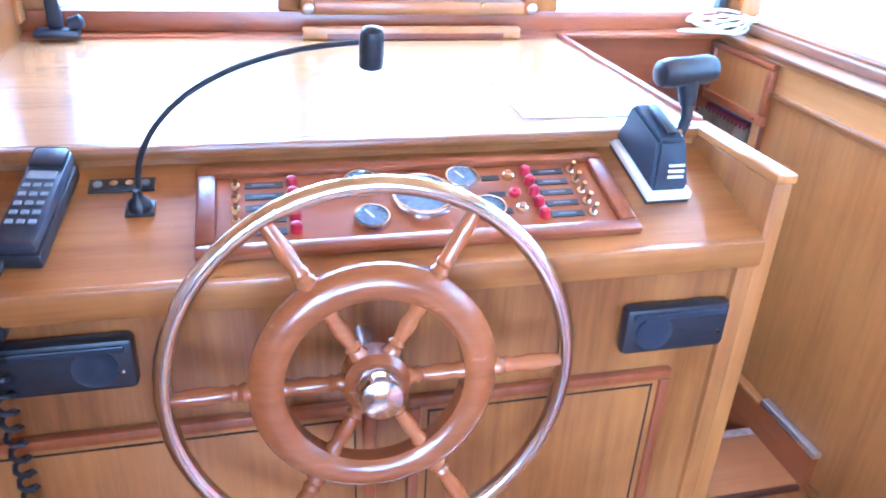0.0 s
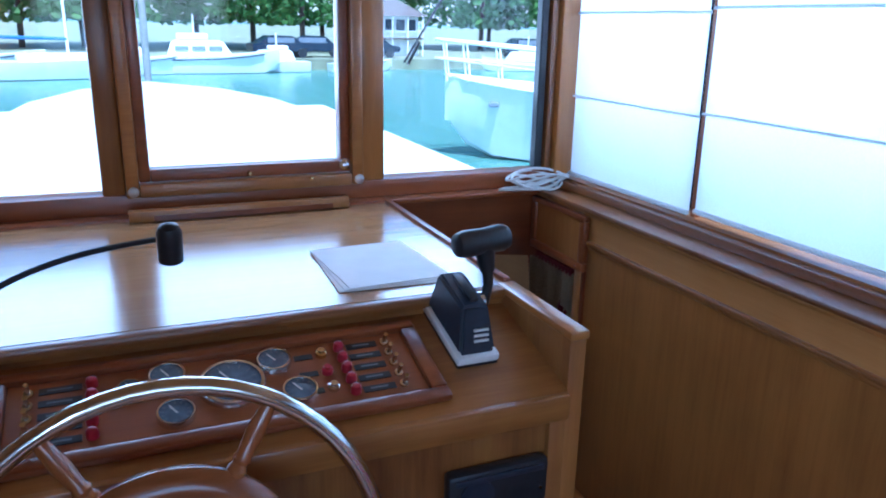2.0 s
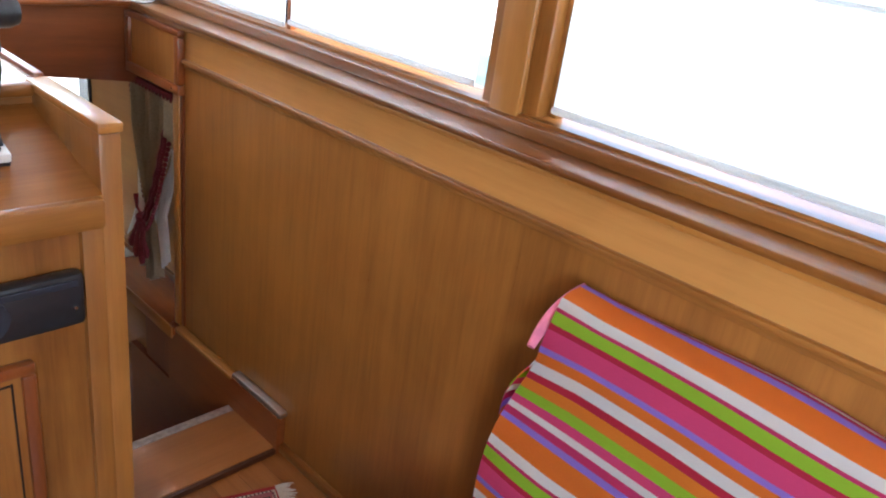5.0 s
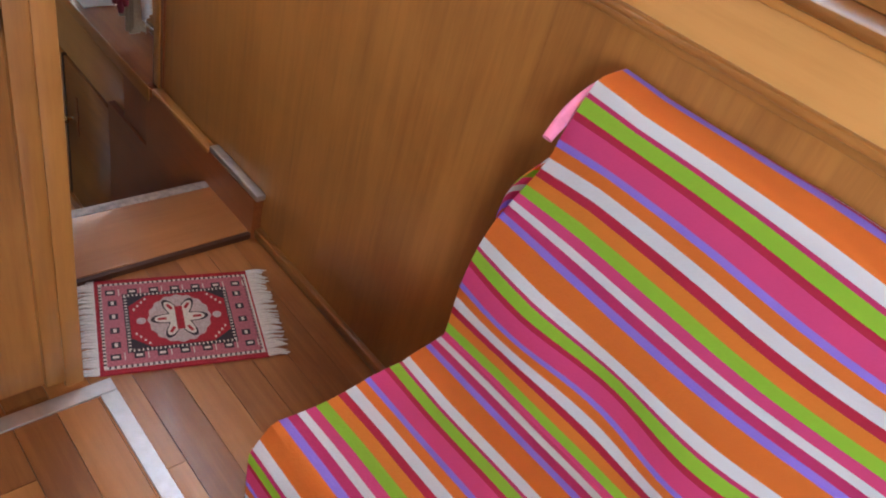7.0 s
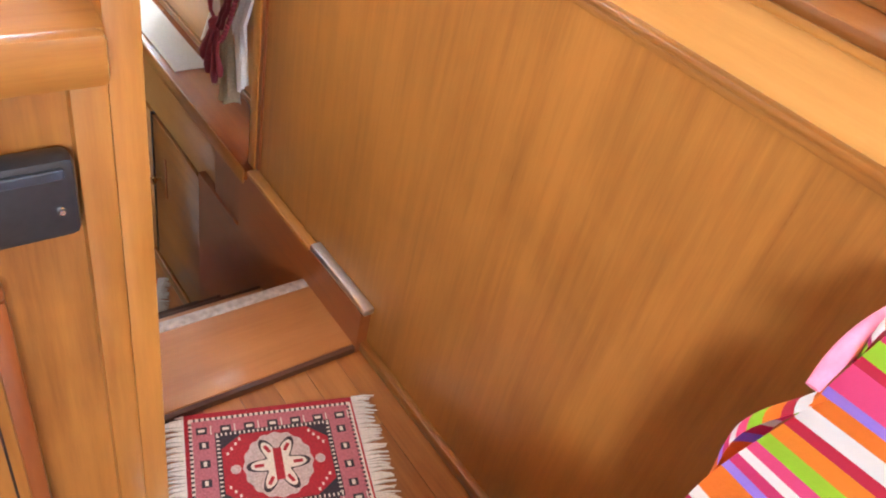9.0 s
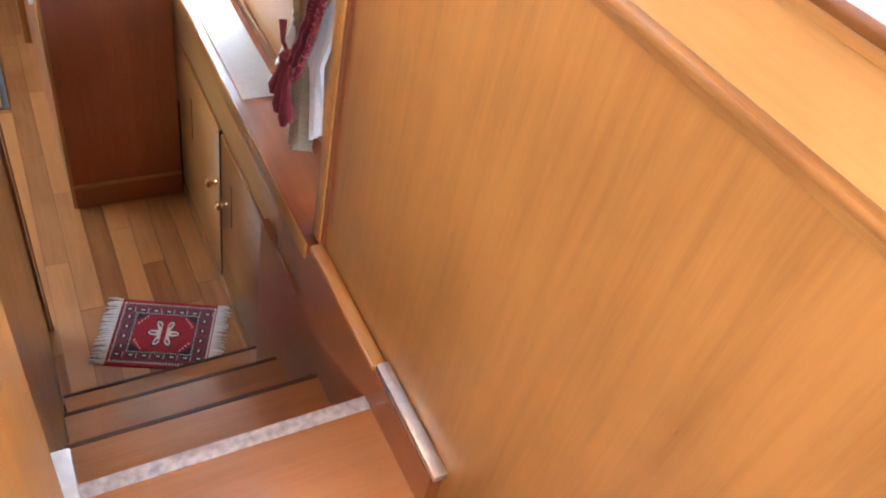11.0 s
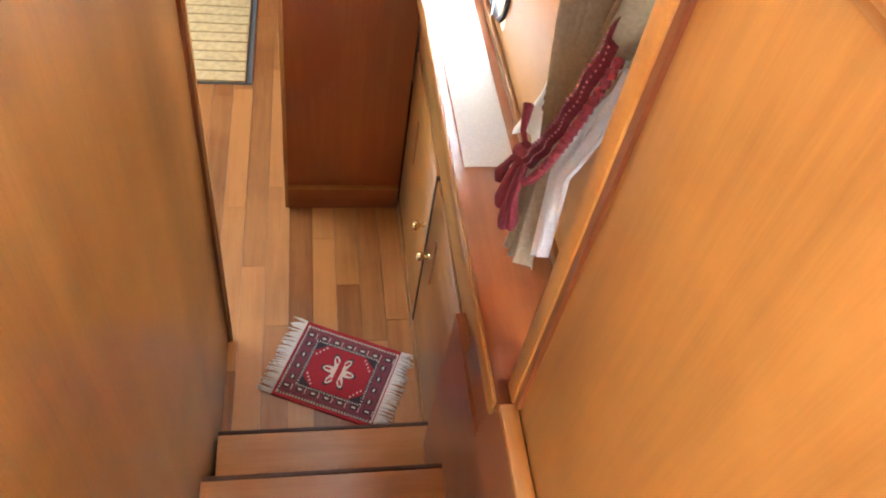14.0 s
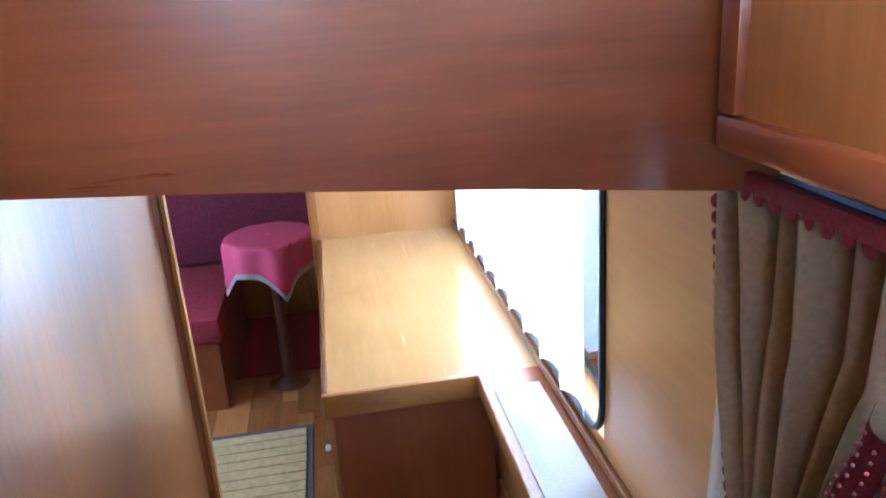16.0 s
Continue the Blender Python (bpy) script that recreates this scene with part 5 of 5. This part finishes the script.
def motor_boat(x, y, s, turn):
    b = thing("motor_boat", pose(x, y, -1.6, 0, 0, turn), "white moored motor boat", "boat", "moored boats")
    part("hull", lofted_hull([(-3.5, 1.1, 0.9, 0, 0), (-1, 1.3, 0.95, 0, 0), (1, 1.28, 1.02, 0.1, 0), (2.4, 1.05, 1.15, 0.3, 0), (3.4, 0.62, 1.28, 0.6, 0), (4.1, 0.25, 1.38, 0.8, 0.3), (4.4, 0.03, 1.4, 0.9, 0.8)], s), GELCOAT, b, "", True)
    part("rub_rail", tube(bmesh.new(), [(-3.5 * s, -1.13 * s, 0.78 * s), (-1 * s, -1.33 * s, 0.83 * s), (1 * s, -1.3 * s, 0.9 * s), (2.4 * s, -1.07 * s, 1.02 * s), (3.4 * s, -0.64 * s, 1.14 * s)], 0.04 * s, 6), CARPAINT, b, "dark rubbing strip")
    bm = bmesh.new()
    for v in box(bm, -2.2 * s, 1.6 * s, -0.9 * s, 0.9 * s, 0.95 * s, 1.9 * s):
        if v.co.z > 1.5 * s:
            v.co.x = v.co.x * 0.85 - (0.35 * s if v.co.x > 0 else 0)
            v.co.y *= 0.86
    bmesh.ops.bevel(bm, geom=bm.edges[:], offset=0.1 * s, segments=2, affect='EDGES')
    part("cabin", bm, GELCOAT, b, "", True)
    for k in range(3):
        part("window", boxes(((-1.7 + 0.95 * k) * s, (-0.95 + 0.95 * k) * s, -0.91 * s, -0.86 * s, 1.32 * s, 1.6 * s, 0.02)), GREY, b, "tinted window")
    part("flybridge", boxes((-1.6 * s, 0.2 * s, -0.7 * s, 0.7 * s, 1.9 * s, 2.3 * s, 0.1)), GELCOAT, b, "", True)
    part("mast", tube(bmesh.new(), [(-0.6 * s, 0, 2.2 * s), (-0.6 * s, 0, 3.4 * s)], 0.04, 6), WHITEPL, b)
    return b


# the last boat is added alongside to whiten the gap beside the blind
for x, y, s, t in ((0.6, 47.6, 0.85, 6), (5.2, 48.4, 1.0, -4), (9.2, 49.4, 0.7, 176), (-7.5, 48.2, 0.95, 3), (-15, 48.6, 1.0, 180), (-25, 48, 0.9, 0), (15.0, 49.6, 0.55, 4), (27, 49, 0.7, 175), (8.5, 2.5, 1.5, 90)):
    motor_boat(x, y, s, t)
sb = thing("sailing_boat", pose(-2.6, 44.5, -1.6, 0, 0, 12), "white sailing boat with bare mast and stays", "boat")
part("hull", lofted_hull([(-4, 0.9, 0.9, 0, 0), (-1, 1.25, 0.92, 0.1, 0), (1.5, 1.05, 1.0, 0.3, 0), (3.4, 0.45, 1.12, 0.6, 0.1), (4.3, 0.03, 1.2, 0.9, 0.7)]), GELCOAT, sb, "", True)
part("coachroof", boxes((-1.8, 1.6, -0.6, 0.6, 0.9, 1.3, 0.1)), GELCOAT, sb, "", True)
part("mast", tube(bmesh.new(), [(0.6, 0, 1.2), (0.6, 0, 11)], 0.07, 8), WHITEPL, sb, "", True)
for px in (-4.0, 4.3):
    part("stay", tube(bmesh.new(), [(px, 0, 1.1), (0.6, 0, 10.9)], 0.025, 5), WHITEPL, sb)
part("boom", tube(bmesh.new(), [(0.6, 0, 2.0), (-3.0, 0, 2.1)], 0.09, 8), plain("blue_sail_cover", (0.05, 0.13, 0.34), 0.8), sb, "blue covered boom", True)
mp = thing("mooring_pile", (1.5, 38.0, -1.7), "weathered grey timber mooring pile in the water", "pile")
part("shaft", turned([(0.17, 0), (0.16, 2.5), (0.15, 7.0), (0.05, 7.1)], None, 12), plain("weathered_timber", (0.22, 0.21, 0.19), 0.9, 0, 0.35, 5, 0.3), mp, "", True)
for x, y, t in ((10.6, 53.2, 8), (13.2, 54.0, -12), (17.0, 53.5, 4), (30.0, 54, 0)):
    c = thing("parked_car", pose(x, y, -0.9, 0, 0, t), "dark car parked on the bank", "car", "parked cars")
    bm = bmesh.new()
    prism(bm, [(-2.1, 0.4), (2.1, 0.4), (2.15, 0.75), (1.3, 0.92), (0.75, 1.42), (-0.9, 1.45), (-1.7, 0.98), (-2.12, 0.9)], -0.82, 0.82)
    bmesh.ops.transform(bm, matrix=pose(0, 0, 0, 90, 0, 0), verts=bm.verts)
    bmesh.ops.bevel(bm, geom=bm.edges[:], offset=0.06, segments=2, affect='EDGES')
    part("body", bm, CARPAINT, c, "", True)
    part("side_window", boxes((-1.1, 0.75, -0.835, -0.81, 0.98, 1.32, 0.01)), GREY, c, "tinted glass")
    for wx in (-1.3, 1.3):
        for wy in (-0.76, 0.76):
            part("wheel", turned([(0.20, -0.09), (0.32, -0.1), (0.33, 0), (0.32, 0.1), (0.20, 0.09)], pose(wx, wy, 0.33, 90, 0, 0), 16), BLACK, c, "", True)
ho = thing("waterside_house", pose(19.6, 58, -0.9) @ Matrix.Scale(0.58, 4), "white veranda house with a dark hipped roof", "house")
part("wall", boxes((-4, 4, -2.5, 3, 0.0, 5.0)), GELCOAT, ho)
bm = bmesh.new()
vs = [bm.verts.new(p) for p in ((-5, -3.8, 5), (5, -3.8, 5), (5, 4, 5), (-5, 4, 5), (-1.8, 0, 7.2), (1.8, 0, 7.2))]
for f in ((0, 1, 5, 4), (1, 2, 5), (2, 3, 4, 5), (3, 0, 4), (3, 2, 1, 0)):
    bm.faces.new([vs[i] for i in f])
part("roof", bm, ROOF, ho, "dark hipped roof")
for i in range(5):
    part("window", boxes((-3.6 + 1.5 * i, -2.4 + 1.5 * i, -2.58, -2.5, 3.2, 4.6)), CARPAINT, ho)
    part("veranda_post", boxes((-4.2 + 2.1 * i, -4.05 + 2.1 * i, -3.6, -3.45, 0, 5)), GELCOAT, ho)
part("veranda_rail", boxes((-4.2, 4.3, -3.6, -3.5, 3.1, 3.2)), GELCOAT, ho)
part("veranda_floor", boxes((-4.2, 4.3, -3.7, -2.5, 2.1, 2.3)), BARK, ho)
for k in range(28):
    part("baluster", boxes((-4.1 + 0.3 * k, -4.04 + 0.3 * k, -3.58, -3.52, 2.3, 3.1)), GELCOAT, ho)

# neighbouring yacht with a bow rail
ya = thing("yacht", pose(12.1, 14.7, -1.6, 0, 0, 150), "white yacht with a steel bow rail moored close by", "boat")
part("hull", lofted_hull([(-7, 1.7, 1.35, 0, 0), (-3, 1.85, 1.4, 0, 0), (0, 1.8, 1.48, 0.1, 0), (1.8, 1.6, 1.58, 0.3, 0), (3.0, 1.25, 1.68, 0.5, 0), (4.0, 0.85, 1.78, 0.7, 0.05), (4.7, 0.48, 1.86, 0.85, 0.4), (5.1, 0.2, 1.92, 0.9, 0.9), (5.25, 0.03, 1.94, 0.9, 1.4)]), GELCOAT, ya, "white flared hull", True)
part("toe_rail", tube(bmesh.new(), [(-7, 1.72, 1.38), (-3, 1.87, 1.43), (0, 1.82, 1.51), (1.8, 1.62, 1.61), (3.0, 1.27, 1.71), (4.0, 0.87, 1.81), (4.7, 0.5, 1.89), (5.25, 0, 1.97), (4.7, -0.5, 1.89), (4.0, -0.87, 1.81), (3.0, -1.27, 1.71), (0, -1.82, 1.51), (-7, -1.72, 1.38)], 0.04, 6), WHITEPL, ya, "", True)
bm = bmesh.new()
for v in box(bm, -5.5, 1.4, -1.2, 1.2, 1.4, 2.5):
    if v.co.z > 2:
        v.co.x -= 0.9 if v.co.x > 0 else 0
        v.co.y *= 0.85
bmesh.ops.bevel(bm, geom=bm.edges[:], offset=0.15, segments=3, affect='EDGES')
part("cabin", bm, GELCOAT, ya, "", True)
for k in range(3):
    part("window", boxes((-4.6 + 1.5 * k, -3.4 + 1.5 * k, 1.06, 1.17, 1.85, 2.2, 0.03)), GREY, ya, "tinted window")
RAIL = [(-1.5, 1.78), (0, 1.75), (1.8, 1.55), (3.0, 1.2), (4.0, 0.82), (4.8, 0.5), (5.3, 0.26), (5.5, 0.0)]
for up, r in ((0.88, 0.035), (0.45, 0.022)):
    pts = [(px, w, 1.5 + 0.075 * max(0, px) + up) for px, w in RAIL]
    part("rail", tube(bmesh.new(), pts + [(px, -w, z) for px, w, z in pts[-2::-1]], r, 8), WHITEPL, ya, "bright bow rail", True)
for px, w in RAIL[:-1]:
    for q in (-1, 1):
        part("stanchion", tube(bmesh.new(), [(px - 0.12, q * w, 1.42 + 0.075 * max(0, px)), (px, q * w, 2.38 + 0.075 * max(0, px))], 0.022, 6), WHITEPL, ya, "", True)
for px in (3.1, 4.0):
    part("fairlead", boxes((px - 0.12, px + 0.12, 0.62, 0.9, 1.30, 1.42, 0.03)), GREY, ya)
AZURE = plain("blue_cover", (0.05, 0.16, 0.4), 0.8)
part("fender", turned([(0.02, 0), (0.11, 0.06), (0.12, 0.3), (0.11, 0.5), (0.02, 0.56)], Matrix.Translation((1.7, 1.68, 0.55)), 12), AZURE, ya, "blue fender", True)
part("fender_line", tube(bmesh.new(), [(1.7, 1.68, 1.1), (1.75, 1.62, 1.62)], 0.012, 5), AZURE, ya)
part("folded_cover", sheet(lambda u, v: (1.6 + 1.1 * u, 1.56 - 0.3 * u + 0.05 * math.sin(9 * u), 1.62 + 0.32 * v + 0.06 * math.sin(11 * u + 4 * v)), 16, 6, 0.02), AZURE, ya, "blue canvas", True)
part("mast", tube(bmesh.new(), [(-1.5, 0, 2.4), (-1.5, 0, 12)], 0.07, 8), WHITEPL, ya)

# wiper outside the front window
WIPER = ((0.946, 1.444), (1.058, 1.629))
wi = thing("windscreen_wiper", (WIPER[0][0], 2.145, WIPER[0][1]), "black wiper arm parked outside the front window", "wiper")
(wx0, wz0), (wx1, wz1) = WIPER
world_part("arm", tube(bmesh.new(), [(wx0 - 0.008, 2.15, wz0), (wx1, 2.15, wz1)], 0.0035, 6), BLACK, wi, "", True)
world_part("blade", tube(bmesh.new(), [(wx0, 2.137, wz0 - 0.004), ((wx0 * 2 + wx1) / 3, 2.14, (wz0 * 2 + wz1) / 3)], 0.005, 6), BLACK, wi, "rubber blade", True)

# ---- floor planks ----
def planks(parent, x0, x1, y0, y1, z, w, seed):
    rnd = random.Random(seed)
    me = mesh_of("plank", boxes((0, 1, 0, 1, -0.012, 0)), PLANK)
    n = round((x1 - x0) / w)
    w = (x1 - x0) / n
    inv = parent.matrix_basis.inverted()
    for i in range(n):
        y = y0 - rnd.uniform(0, 0.5)
        while y < y1:
            L = rnd.uniform(0.38, 0.75)
            a, b = max(y, y0), min(y + L, y1)
            if b - a > 0.02:
                piece("plank", me, parent, inv @ Matrix.LocRotScale((x0 + i * w + 0.0006, a + 0.0006, z + rnd.uniform(-0.0004, 0.0004)), None, (w - 0.0012, b - a - 0.0012, 1)))
            y += L


planks(bpy.data.objects["floor_upper"], XL, XR, -1.0, 1.226, 0.0, 0.075, 1)
planks(bpy.data.objects["floor_lower"], 0.18, 1.386, 2.16, 5.9, LOW, 0.075, 2)
